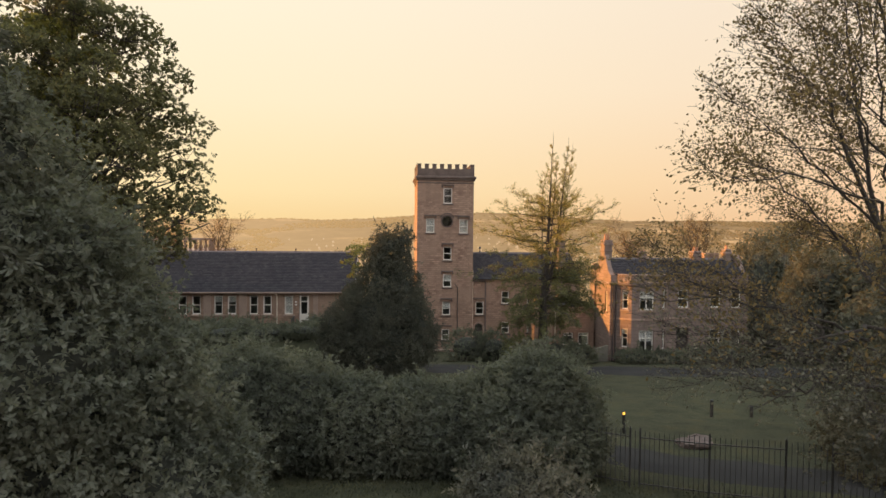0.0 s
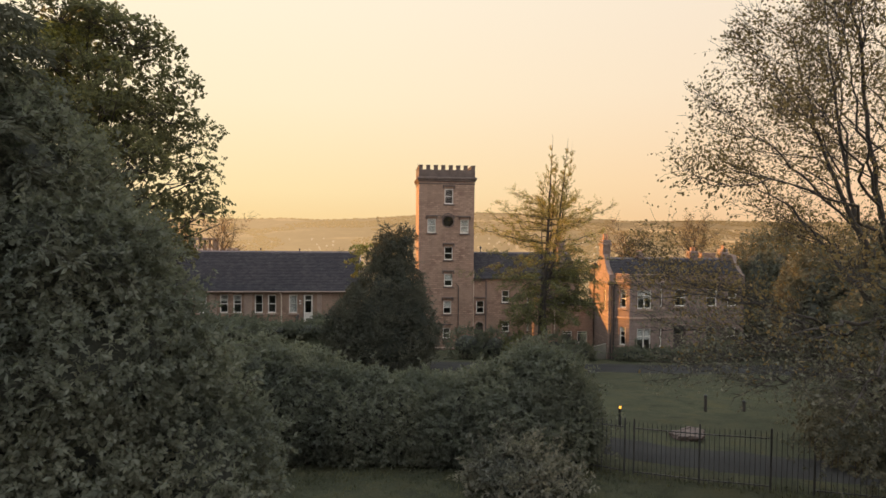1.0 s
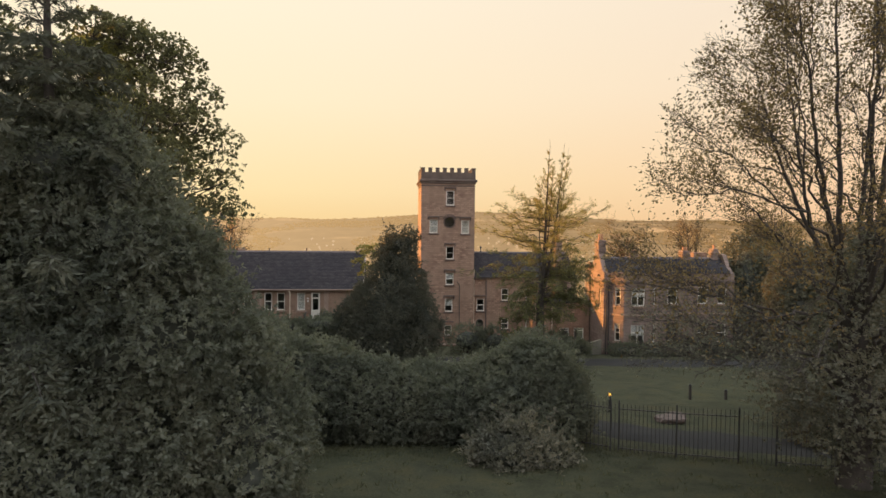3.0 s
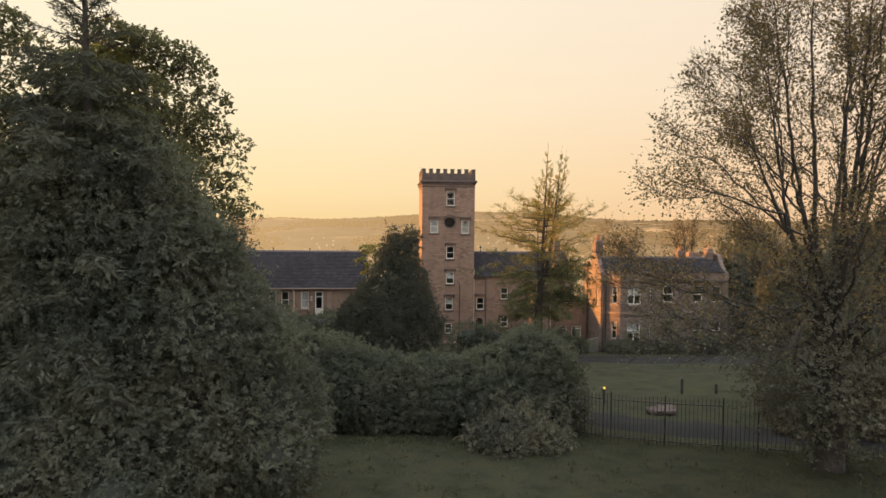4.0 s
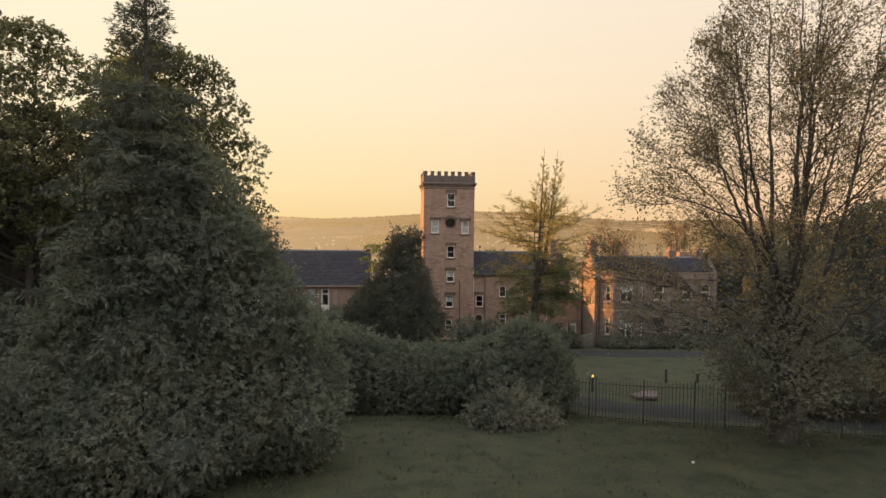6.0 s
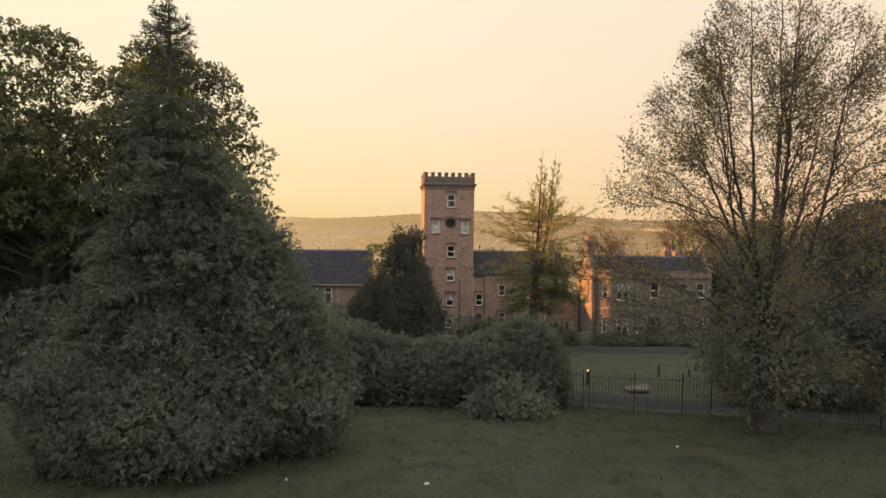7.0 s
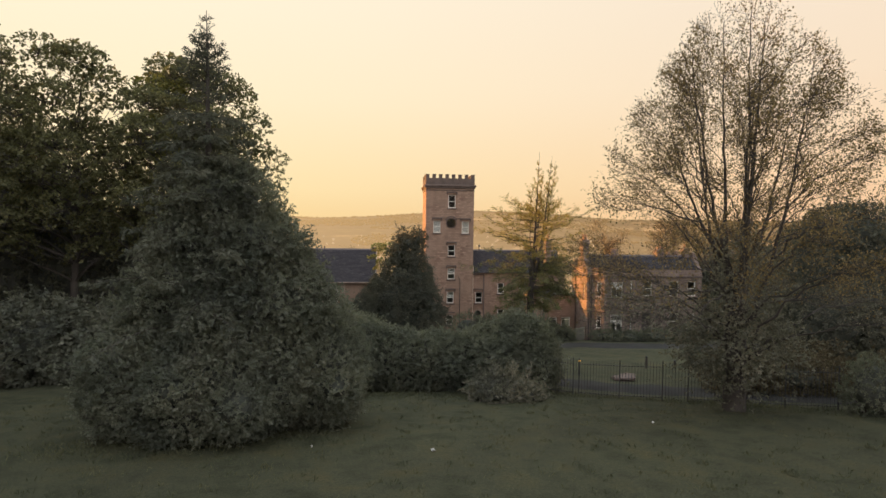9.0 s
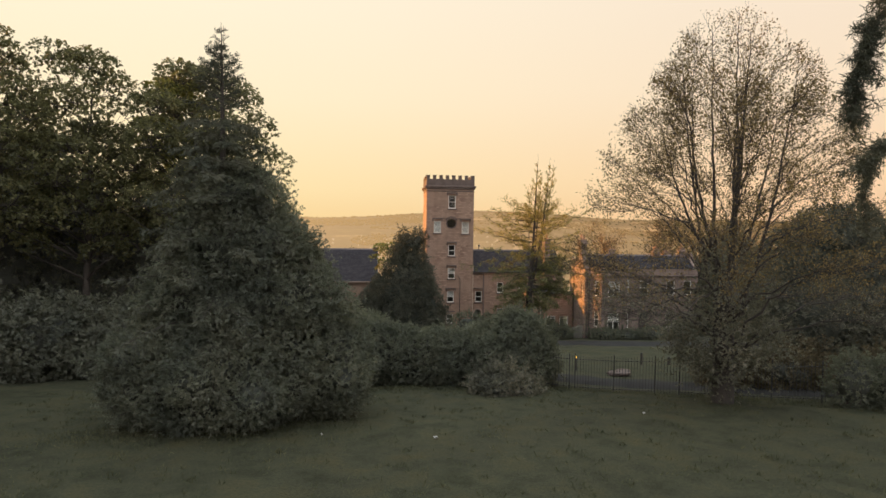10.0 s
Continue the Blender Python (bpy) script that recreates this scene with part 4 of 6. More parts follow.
    s.face((a[0], a[1], 0.6), (b[0], b[1], 0.6), (b[0], b[1], 2.55), (a[0], a[1], 1.75))
    s.face((a[0], a[1] + 0.3, 0.6), (a[0], a[1] + 0.3, 1.75), (b[0], b[1] + 0.3, 2.55), (b[0], b[1] + 0.3, 0.6))
    s.face((a[0], a[1], 1.75), (b[0], b[1], 2.55), (b[0], b[1] + 0.3, 2.55), (a[0], a[1] + 0.3, 1.75))
    s.face((a[0], a[1], 0.6), (a[0], a[1], 1.75), (a[0], a[1] + 0.3, 1.75), (a[0], a[1] + 0.3, 0.6))
    s.face((b[0], b[1], 0.6), (b[0], b[1] + 0.3, 0.6), (b[0], b[1] + 0.3, 2.55), (b[0], b[1], 2.55))
    s.make("walling", M_CONCRETE, rw)


build_east()


# ---- the long west wing ----
def build_west():
    t = thing("west_wing", "long single-storey stone wing with a big slate roof", "building")
    y, yb, x0, x1 = -10.0, 0.4, -46.0, -9.2
    ym, ze, zr, zb = -4.8, 6.93, 10.22, 2.6
    wins = []
    for k in range(8):
        c = -17.13 - 3.0 * k
        wins += [(c - 0.94, c - 0.22, 4.96, 6.6), (c + 0.21, c + 0.94, 4.96, 6.6)]
    wins += [(-15.08, -14.35, 4.95, 6.6)]
    door = (-13.84, -12.96, 4.05, 6.62)
    w = Shape().sheet(front(y), x0, x1, zb, ze, 0.4, [*wins, door]).sheet(back(yb), x0, x1, zb, ze, 0.4, [])
    w.sheet(east_side(x1), y + 0.4, yb - 0.4, zb, ze, 0.4, []).sheet(west_side(x0), y + 0.4, yb - 0.4, zb, ze, 0.4, [])
    for x in (x0, x1 - 0.4):
        w.face((x, y, ze), (x, ym, zr - 0.05), (x, yb, ze)).face((x + 0.4, y, ze), (x + 0.4, yb, ze), (x + 0.4, ym, zr - 0.05))
    w.make("wall", M_STONE, t)
    room_behind(t, x0 + 0.41, x1 - 0.41, -6.0, zb, ze)
    for k, wn_ in enumerate(wins):
        sash_window(t, *wn_, y, blind=0.97 if k == len(wins) - 1 else (0.35 if k in (2, 3) else 0.0), style="sash", trim=M_TRIM_L)
    for k in range(7):
        c = -18.63 - 3.0 * k
        Shape().box(c - 0.32, c + 0.32, y - 0.05, y - 0.002, zb, ze - 0.25, 0.015).make("pier", M_TRIM_L, t)
    Shape().box(-12.6, -12.2, y - 0.05, y - 0.002, zb, ze - 0.25, 0.015).make("pier", M_TRIM_L, t)
    d = Shape()
    fy = y + 0.12
    d.box(-13.80, -13.66, fy, fy + 0.08, 4.05, 6.58).box(-13.14, -13.0, fy, fy + 0.08, 4.05, 6.58).box(-13.66, -13.14, fy, fy + 0.08, 6.5, 6.58)
    d.box(-13.66, -13.14, fy, fy + 0.08, 6.02, 6.14).box(-13.66, -13.14, fy + 0.01, fy + 0.07, 4.05, 5.0)
    dd = d.make("door", M_WHITE, t, "white part-glazed door")
    Shape().box(-13.66, -13.14, fy + 0.03, fy + 0.04, 5.0, 6.02).make("pane", M_GLASS, dd)
    Shape().box(-13.66, -13.14, fy + 0.03, fy + 0.04, 6.14, 6.5).make("fanlight", M_GLASS, dd)
    for za in (5.75, 6.0):
        Shape().box(-14.18, -14.0, y - 0.12, y - 0.003, za, za + 0.14, 0.03).make("wall_lamp", M_WHITE, t)
    Shape().box(x0, x1 + 0.25, y - 0.36, y - 0.22, ze - 0.10, ze + 0.03, 0.03).make("gutter", M_TRIM_L, t, "pale painted gutter")
    Shape().box(x0, x1, y - 0.22, y - 0.003, ze - 0.13, ze - 0.06).make("fascia", M_TRIM_L, t)
    Shape().rod((-15.72, y - 0.1, 6.55), (-15.72, y - 0.1, 3.0), 0.065).rod((-15.72, y - 0.1, 6.55), (-15.85, y - 0.28, 6.86), 0.065).make("downpipe", M_LEAD, t, "pale painted downpipe")
    roof_body(t, x0, x1, y - 0.18, yb + 0.18, ze - 0.02, zr - 0.02, M_DARK_ROOM)
    slate_roof(t, x0, x1 + 0.22, (y - 0.3, ze), (ym, zr))
    slate_roof(t, x0, x1 + 0.22, (yb + 0.3, ze), (ym, zr))
    ridge_tiles(t, x0, x1 + 0.22, ym, zr)
    bb = Shape()
    for ya in (y - 0.3, yb + 0.3):
        bb.face((x1 + 0.24, ya, ze - 0.2), (x1 + 0.24, ya, ze + 0.02), (x1 + 0.24, ym, zr + 0.04), (x1 + 0.24, ym, zr - 0.18))
        bb.face((x1 + 0.20, ya, ze - 0.2), (x1 + 0.20, ym, zr - 0.18), (x1 + 0.20, ym, zr + 0.04), (x1 + 0.20, ya, ze + 0.02))
        bb.face((x1 + 0.20, ya, ze + 0.02), (x1 + 0.20, ym, zr + 0.04), (x1 + 0.24, ym, zr + 0.04), (x1 + 0.24, ya, ze + 0.02))
    bb.make("bargeboard", M_WHITE, t, "white painted bargeboard")
    Shape().box(x1 - 0.35, x1 + 0.2, ym - 0.3, ym + 0.3, zr - 0.15, zr + 0.26, 0.03).make("gable_block", M_TRIM, t)
    for x in (-14.9, -18.6):
        Shape().lathe(x, ym + 0.1, [(0.05, zr), (0.05, zr + 0.24), (0.09, zr + 0.26), (0.07, zr + 0.34)], 8).make("roof_vent", M_IRON, t, "small dark roof vent")
    # entrance steps with dark side screens
    st = thing("entrance_steps", "concrete entrance steps with dark side screens", "steps")
    for k in range(4):
        Shape().box(-14.2, -12.6, y - 0.5 - 0.32 * k, y - 0.005 if k == 0 else y - 0.5 - 0.32 * (k - 1), 2.4, 4.0 - 0.18 * k, 0.015).make("step", M_CONCRETE, st)
    for xa in (-14.28, -12.6):
        s = Shape()
        s.box(xa, xa + 0.06, y - 1.5, y - 0.06, 3.0, 4.75, 0.01).box(xa - 0.03, xa + 0.09, y - 1.55, y - 0.01, 4.752, 4.82, 0.01)
        s.make("side_screen", M_IRON, st, "dark boarded screen")


build_west()


# ---- a taller block with a balustrade behind the west wing ----
def build_balustrade_block():
    t = thing("balustraded_block", "stone block with a balustraded parapet behind the west wing", "building")
    y, x0, x1 = 14.0, -52.0, -27.6
    Shape().box(x0, x1, y, y + 10, -3.0, 9.3).make("wall", M_STONE_B, t)
    Shape().box(x0 - 0.1, x1 + 0.2, y - 0.2, y + 10.2, 9.302, 9.6, 0.05).make("cornice", M_TRIM_L, t)
    Shape().box(x0 - 0.1, x1 + 0.1, y - 0.1, y + 0.25, 10.9, 11.2, 0.04).make("rail", M_TRIM_L, t)
    for x in (x1 - 0.35, x1 - 7.5, x1 - 14.5):
        Shape().box(x - 0.35, x + 0.35, y - 0.14, y + 0.3, 9.602, 10.898, 0.03).make("pedestal", M_TRIM_L, t)
    proto = Shape().lathe(0, 0, [(0.2, 0), (0.2, 0.12), (0.12, 0.2), (0.22, 0.5), (0.1, 0.95), (0.18, 1.15), (0.18, 1.29)], 8).make("baluster", M_TRIM_L, t)
    k = 0
    x = x1 - 1.1
    while x > x1 - 16:
        if all(abs(x - p) > 0.6 for p in (x1 - 7.5, x1 - 14.5)):
            o = proto if k == 0 else proto.copy()
            if k:
                scene.collection.objects.link(o)
            o.matrix_local = pose(x, y + 0.08, 9.605)
            k += 1
        x -= 0.62


build_balustrade_block()

# ---- plants ----
def unit(a):
    return a / np.maximum(np.linalg.norm(a, axis=-1, keepdims=True), 1e-9)


def leaves(name, pts, dirs, size, mat, parent, aspect=0.55, spread=0.9, droop=0.0, label="", kind="", face=None):
    """Many small folded leaves: one four-cornered blade at each point, growing roughly along dirs."""
    pts = np.asarray(pts, float)
    n = len(pts)
    d = unit(unit(np.asarray(dirs, float)) + spread * rng.normal(size=(n, 3)) * 0.6 + np.array([0, 0, -droop]))
    hint = rng.normal(size=(n, 3)) if face is None else unit(np.asarray(face, float)) + 0.38 * rng.normal(size=(n, 3))
    s = unit(np.cross(d, hint))
    u = np.cross(s, d)
    ln = (size * rng.uniform(0.6, 1.3, n))[:, None]
    wd = ln * aspect * 0.5
    v = np.empty((n, 4, 3))
    v[:, 0] = pts
    v[:, 1] = pts + d * ln * 0.5 + s * wd + u * wd * 0.35
    v[:, 2] = pts + d * ln
    v[:, 3] = pts + d * ln * 0.5 - s * wd + u * wd * 0.35
    ob = raw_mesh(name, v.reshape(-1, 3), np.arange(4 * n).reshape(n, 4), mat, parent, label)
    if kind:
        ob["kind"] = kind
    return ob


def tufts(p, o, per, reach, rise=0.25):
    """Rosettes of leaves round short twigs at the points p, growing along o: base points, directions, facings."""
    p, o = np.asarray(p, float), unit(np.asarray(o, float))
    n = len(p)
    tw = unit(o + np.array([0, 0, rise]) + 0.4 * rng.normal(size=(n, 3)))
    a = unit(np.cross(tw, rng.normal(size=(n, 3))))
    b = np.cross(tw, a)
    u = rng.uniform(0.15, 1.0, (n, per))
    ang = np.arange(per)[None] * 2.4 + rng.uniform(0, 6.28, (n, 1))
    rad = np.cos(ang)[..., None] * a[:, None] + np.sin(ang)[..., None] * b[:, None]
    size = rng.uniform(0.6, 1.35, (n, 1, 1)) * reach
    pts = p[:, None] + tw[:, None] * size * u[..., None]
    d = tw[:, None] * (0.25 + 0.9 * u[..., None] ** 2) + rad * (1.15 - 0.6 * u[..., None]) + np.array([0, 0, -0.12])
    f = np.broadcast_to(tw[:, None] * 0.9 + np.array([0, 0, 0.55]), rad.shape)
    return pts.reshape(-1, 3), d.reshape(-1, 3), f.reshape(-1, 3)


def limbs(name, segs, mat, parent, sides=6, label=""):
    """Tapered tubes. segs: rows of p, q, r0, r1."""
    p = np.array([s[0] for s in segs], float)
    q = np.array([s[1] for s in segs], float)
    r0, r1 = np.array([s[2] for s in segs])[:, None, None], np.array([s[3] for s in segs])[:, None, None]
    d = unit(q - p)
    ref = np.where(np.abs(d[:, 2:3]) < 0.9, np.array([[0, 0, 1.0]]), np.array([[1.0, 0, 0]]))
    a = unit(np.cross(d, ref))
    b = np.cross(d, a)
    ang = np.arange(sides) * 2 * np.pi / sides
    ring = np.cos(ang)[None, :, None] * a[:, None] + np.sin(ang)[None, :, None] * b[:, None]
    v = np.concatenate([p[:, None] + r0 * ring, q[:, None] + r1 * ring], axis=1)
    n = len(segs)
    k = np.arange(sides)
    quad = np.stack([k, (k + 1) % sides, (k + 1) % sides + sides, k + sides], axis=1)
    f = (np.arange(n) * 2 * sides)[:, None, None] + quad[None]
    return raw_mesh(name, v.reshape(-1, 3), f.reshape(-1, 4), mat, parent, label, smooth=True)


def run_branch(p, d, length, r, segs, wob=0.12, lift=0.0, steps=6, end=0.35, keep=None):
    """One wandering branch; returns the points along it with their direction and thickness."""
    p, d = np.array(p, float), unit(np.array(d, float))
    out = [(p, d, r)]
    for k in range(steps):
        d = unit(d + wob * rng.normal(size=3) + np.array([0, 0, lift]))
        q = p + d * length / steps
        ra, rb = r * (1 - (1 - end) * k / steps), r * (1 - (1 - end) * (k + 1) / steps)
        segs.append((p, q, ra, rb))
        p = q
        out.append((p, d, rb))
        if keep is not None and not keep(p):
            break
    return out


def side_dir(d, angle):
    """A direction that leaves d at that angle, any way round."""
    s = unit(np.cross(d, rng.normal(size=3)))
    return unit(d * math.cos(angle) + s * math.sin(angle))


def blob_points(lumps, n, jitter=0.12):
    """Points and outward directions over the skin of a heap of rounded lumps (x, y, z, rx, ry, rz)."""
    L = np.array(lumps, float)
    area = L[:, 3] * L[:, 5] + L[:, 3] * L[:, 4]
    idx = rng.choice(len(L), size=int(n * 1.7), p=area / area.sum())
    o = unit(rng.normal(size=(len(idx), 3)))
    bump = np.array([noise.noise(Vector((a * 2.3 + i, b * 2.3, c * 2.3))) for (a, b, c), i in zip(o, idx * 7.3)])
    rad = 0.93 + 0.15 * bump + jitter * rng.normal(size=len(idx)) * 0.6
    p = L[idx, :3] + o * L[idx, 3:] * rad[:, None]
    inside = np.zeros(len(idx), bool)
    for k, l in enumerate(L):
        inside |= (idx != k) & ((((p - l[:3]) / l[3:]) ** 2).sum(1) < 0.55)
    p, o = p[~inside][:n], o[~inside][:n]
    return p, o


def core(parent, lumps, f=0.8, mat=None):
    """The dim inside growth that keeps a dense bush from being seen through."""
    for l in lumps:
        bm = bmesh.new()
        bmesh.ops.create_icosphere(bm, subdivisions=3, radius=1.0)
        for w in bm.verts:
            k = f * (1 + 0.18 * noise.noise(w.co * 2.5 + Vector((l[0], l[1], 0))))
            w.co = Vector((l[0] + w.co.x * l[3] * k, l[1] + w.co.y * l[4] * k, l[2] + w.co.z * l[5] * k))
        me = bpy.data.meshes.new("inner_growth")
        bm.to_mesh(me)
        bm.free()
        me.materials.append(mat or M_CORE)
        new("inner_growth", me).parent = parent


def roughened(lumps, n, lo, hi, seed):
    """The same heap with n smaller lumps breaking its outline."""
    g = np.random.default_rng(seed)
    out = list(lumps)
    for _ in range(n):
        l = lumps[g.integers(len(lumps))]
        o = unit(g.normal(size=3))
        o[2] = abs(o[2]) * 0.9 - 0.25
        s = g.uniform(lo, hi)
        out.append((l[0] + o[0] * l[3] * 0.86, l[1] + o[1] * l[4] * 0.86, l[2] + o[2] * l[5] * 0.86, s, s * 0.9, s * g.uniform(0.6, 0.9)))
    return out


def bush(name, label, category, lumps, n, size, mat, aspect=0.5, spread=0.8, droop=0.1, f=0.8, group="", sprig=0, inner=None):
    """A dense shrub: short stems, dim inside, leaves over all its lumps, some sprigs standing out."""
    t = thing(name, label, category, group)
    core(t, [l for l in lumps if l[3] > 0.55], f * 0.78, inner)
    p, o, f_ = tufts(*blob_points(lumps, n // 9), 9, size * 1.5)
    leaves("foliage", p, o, size, mat, t, aspect, spread * 0.35, droop, face=f_)
    if sprig:
        sp, so = blob_points(lumps, sprig, 0.03)
        segs, lp, ld = [], [], []
        for a, d in zip(sp, so):
            d = unit(d + np.array([0, 0, 0.35]) + 0.3 * rng.normal(size=3))
            ln = rng.uniform(0.25, 0.95)
            for q, e, _ in run_branch(a, d, ln, 0.008, segs, 0.15, -0.03, 4)[1:]:
                for _ in range(7):
                    lp.append(q + 0.04 * rng.normal(size=3))
                    ld.append(side_dir(e, 0.9))
        limbs("twigwork", segs, M_BARK_D, t, 3)["kind"] = "stuff"
        leaves("outer_sprays", lp, ld, size * 1.1, mat, t, aspect, 0.4, 0.05, kind="stuff")
    gx, gy = lumps[0][0], lumps[0][1]
    gz = height(gx, gy)
    for k in range(4):
        segs = []
        run_branch((gx + 0.25 * math.cos(k * 1.6), gy + 0.25 * math.sin(k * 1.6), gz - 0.15), (0.3 * math.cos(k * 1.6), 0.3 * math.sin(k * 1.6), 1), max(0.6, lumps[0][2] - gz), 0.07, segs, 0.1)
        limbs("stem", segs, M_BARK_D, t, 6)
    return t


# -- broad crowned maples at the edge of the park --
def maple(x, y, top, radius, label, mat=None, leaf=0.15, dens=1.0, low=0.38, seed=1, cone=0.12):
    """A trunk with limbs out to rounded lobes of leaf sprays, set over a dome with gaps between them."""
    global rng
    rng = np.random.default_rng(seed)
    z0 = height(x, y) - 0.15
    t = thing("maple_tree", label, "tree", "maples at the park edge")
    h = top - z0
    zc, hz = z0 + h * (low * 0.5 + 0.46), h * (1 - low) / 2
    lob = min(1.0, 0.25 + radius / 6.0)
    segs, lp, lo = [], [], []
    trunk = run_branch((x, y, z0), (0.01, 0.01, 1), h * 0.84, 0.16 + 0.03 * radius, segs, 0.03, 0.03, 16, 0.12)
    tz = np.array([q[0][2] for q in trunk])
    n = int(dens * 11 * (radius * hz) / (1.9 * lob * lob)) // 4 + 6
    for k in range(n):
        v = 1 - 1.72 * (k + 0.5) / n
        a = 2.39996 * k + rng.uniform(-0.25, 0.25)
        deep = rng.uniform(0.78, 0.92) if k < 4 else rng.uniform(0.80, 1.0) if k % 3 else rng.uniform(0.35, 0.75)
        w = math.sqrt(max(0, 1 - v * v)) * (1 - cone * max(v, 0))
        w *= 1 + 0.22 * noise.noise((1.6 * math.cos(a) + seed, 1.6 * math.sin(a), 2.2 * v))
        c = np.array([x + radius * deep * w * math.cos(a), y + radius * deep * w * math.sin(a), zc + hz * deep * v])
        flat = math.hypot(c[0] - x, c[1] - y)
        i = int(np.argmin(np.abs(tz - (c[2] - 0.55 * flat - 0.4))))
        p, _, r = trunk[max(1, i)]
        aim = c - p
        run_branch(p, aim, np.linalg.norm(aim), max(0.02, min(0.4 * r, 0.022 * flat)), segs, 0.05, 0.0, 7, 0.25)
        rl = lob * rng.uniform(0.7, 1.3)
        m = int(74 * rl * rl / (lob * lob) * (0.45 + 0.55 * lob))
        o = unit(rng.normal(size=(m, 3)))
        o[:, 2] = np.where(o[:, 2] < -0.35, -o[:, 2], o[:, 2])
        bump = 0.86 + 0.3 * rng.random((m, 1)) ** 0.7
        lp.append(c + o * bump * np.array([rl, rl, rl * 0.62]))
        lo.append(o)
        for q in range(0, m, 9):
            run_branch(c - np.array([0, 0, 0.3 * rl]), o[q] * np.array([1, 1, 0.7]), rl * 0.95, 0.016, segs, 0.12, 0.0, 3, 0.4)
    limbs("trunk", [s for s in segs if s[2] > 0.05], M_BARK_D, t, 8)
    limbs("branchwork", [s for s in segs if s[2] <= 0.05], M_BARK_D, t, 4)["kind"] = "stuff"
    p, d, f = tufts(np.concatenate(lp), np.concatenate(lo), 8, 0.26 * (0.4 + 0.6 * lob), 0.1)
    leaves("crown", p, d, leaf, mat or M_SYC, t, 0.8, 0.35, 0.12, face=f)
    return t


maple(-20.5, -33.6, 24.2, 5.8, "tall dark maple with dense leafy crown against the sky", low=0.26, dens=1.75, seed=11, cone=0.34)
maple(-27.4, -35.2, 25.0, 4.6, "slender maple with an open leafy crown", dens=1.5, low=0.24, seed=12)
maple(-34.3, -34.5, 26.4, 4.4, "tall maple at the wood's edge", dens=1.7, low=0.22, seed=13)
maple(-22.6, -31.4, 24.2, 2.6, "young maple with yellow-green spring leaves", M_LIME, 0.17, 0.9, 0.55, seed=14)
maple(-8.1, -17.6, 11.9, 1.25, "small sapling with yellow-green leaves behind the yew", M_LIME, 0.12, 0.22, 0.62, seed=15)
maple(-0.9, -41.3, 8.3, 0.4, "slim pale-leaved sapling standing above the laurels", M_IVY, 0.13, 0.5, 0.7, seed=16)


# -- the dark spruce --
def spruce(x, y, top, r_low, label, z_from=2.0, seed=3, mat=None):
    global rng
    rng = np.random.default_rng(seed)
    z0 = height(x, y) - 0.15
    t = thing("spruce_tree", label, "conifer")
    h = top - z0
    segs, lp, ld, tp, td = [], [], [], [], []
    trunk = run_branch((x, y, z0), (0, 0, 1), h, 0.30, segs, 0.006, 0.02, 20, 0.03)
    z = z_from
    while z < h - 0.25:
        k = 1 - z / h
        n = 6 if k > 0.2 else 5
        a0 = rng.uniform(0, 6.28)
        for i in range(n):
            a = a0 + 6.2832 * i / n + rng.uniform(-0.3, 0.3)
            ln = max(0.08, min(r_low * k ** 0.8, 0.10 + 0.36 * (h - z)) * rng.uniform(0.6, 1.15))
            P, D = (lp, ld) if k > 0.24 else (tp, td)
            rise = 0.65 if k < 0.22 else 0.12
            br = run_branch((x, y, z0 + z), (math.cos(a), math.sin(a), rise), ln, 0.012 + 0.03 * k, segs, 0.06, -0.05 if k > 0.2 else 0.03, 7, 0.2)
            for j, (q, e, rr) in enumerate(br[2:]):
                side = unit(np.cross(e, [0, 0, 1.0]))
                for sgn in (-1, 1) if ln > 0.45 else ():
                    sl = (0.22 + 0.55 * k) * rng.uniform(0.6, 1.2) * (1 - 0.08 * j)
                    sb = run_branch(q, e * 0.7 + side * sgn, sl, 0.006, segs, 0.12, -0.10, 3, 0.3)
                    for s, f, _ in sb:
                        for _ in range(3 if k < 0.3 else 5):
                            P.append(s + (0.05 if k > 0.24 else 0.02) * rng.normal(size=3))
                            D.append(f + np.array([0, 0, -0.2]) + 0.3 * rng.normal(size=3))
                for _ in range(4 if k > 0.1 else 2):
                    P.append(q + (0.05 if k > 0.2 else 0.015) * rng.normal(size=3))
                    D.append(e + 0.5 * rng.normal(size=3))
        z += 0.30 + 0.45 * min(k, 0.4)
    limbs("trunk", [s for s in segs if s[2] > 0.03], M_BARK_D, t, 8)
    limbs("branchwork", [s for s in segs if s[2] <= 0.03], M_BARK_D, t, 3)
    leaves("tip_needle_cover", tp, td, 0.13, mat or M_FIR, t, 0.2, 0.6, 0.0)
    leaves("needle_cover", lp, ld, 0.21, mat or M_FIR, t, 0.24, 0.5, 0.1)
    return t


spruce(-14.3, -52.7, 20.1, 5.0, "tall dark spruce with a pointed top", 3.0)

# -- evergreen thicket round its foot, and the long laurel hedge --
rng = np.random.default_rng(21)


def gz(x, y, up):
    return height(x, y) + up


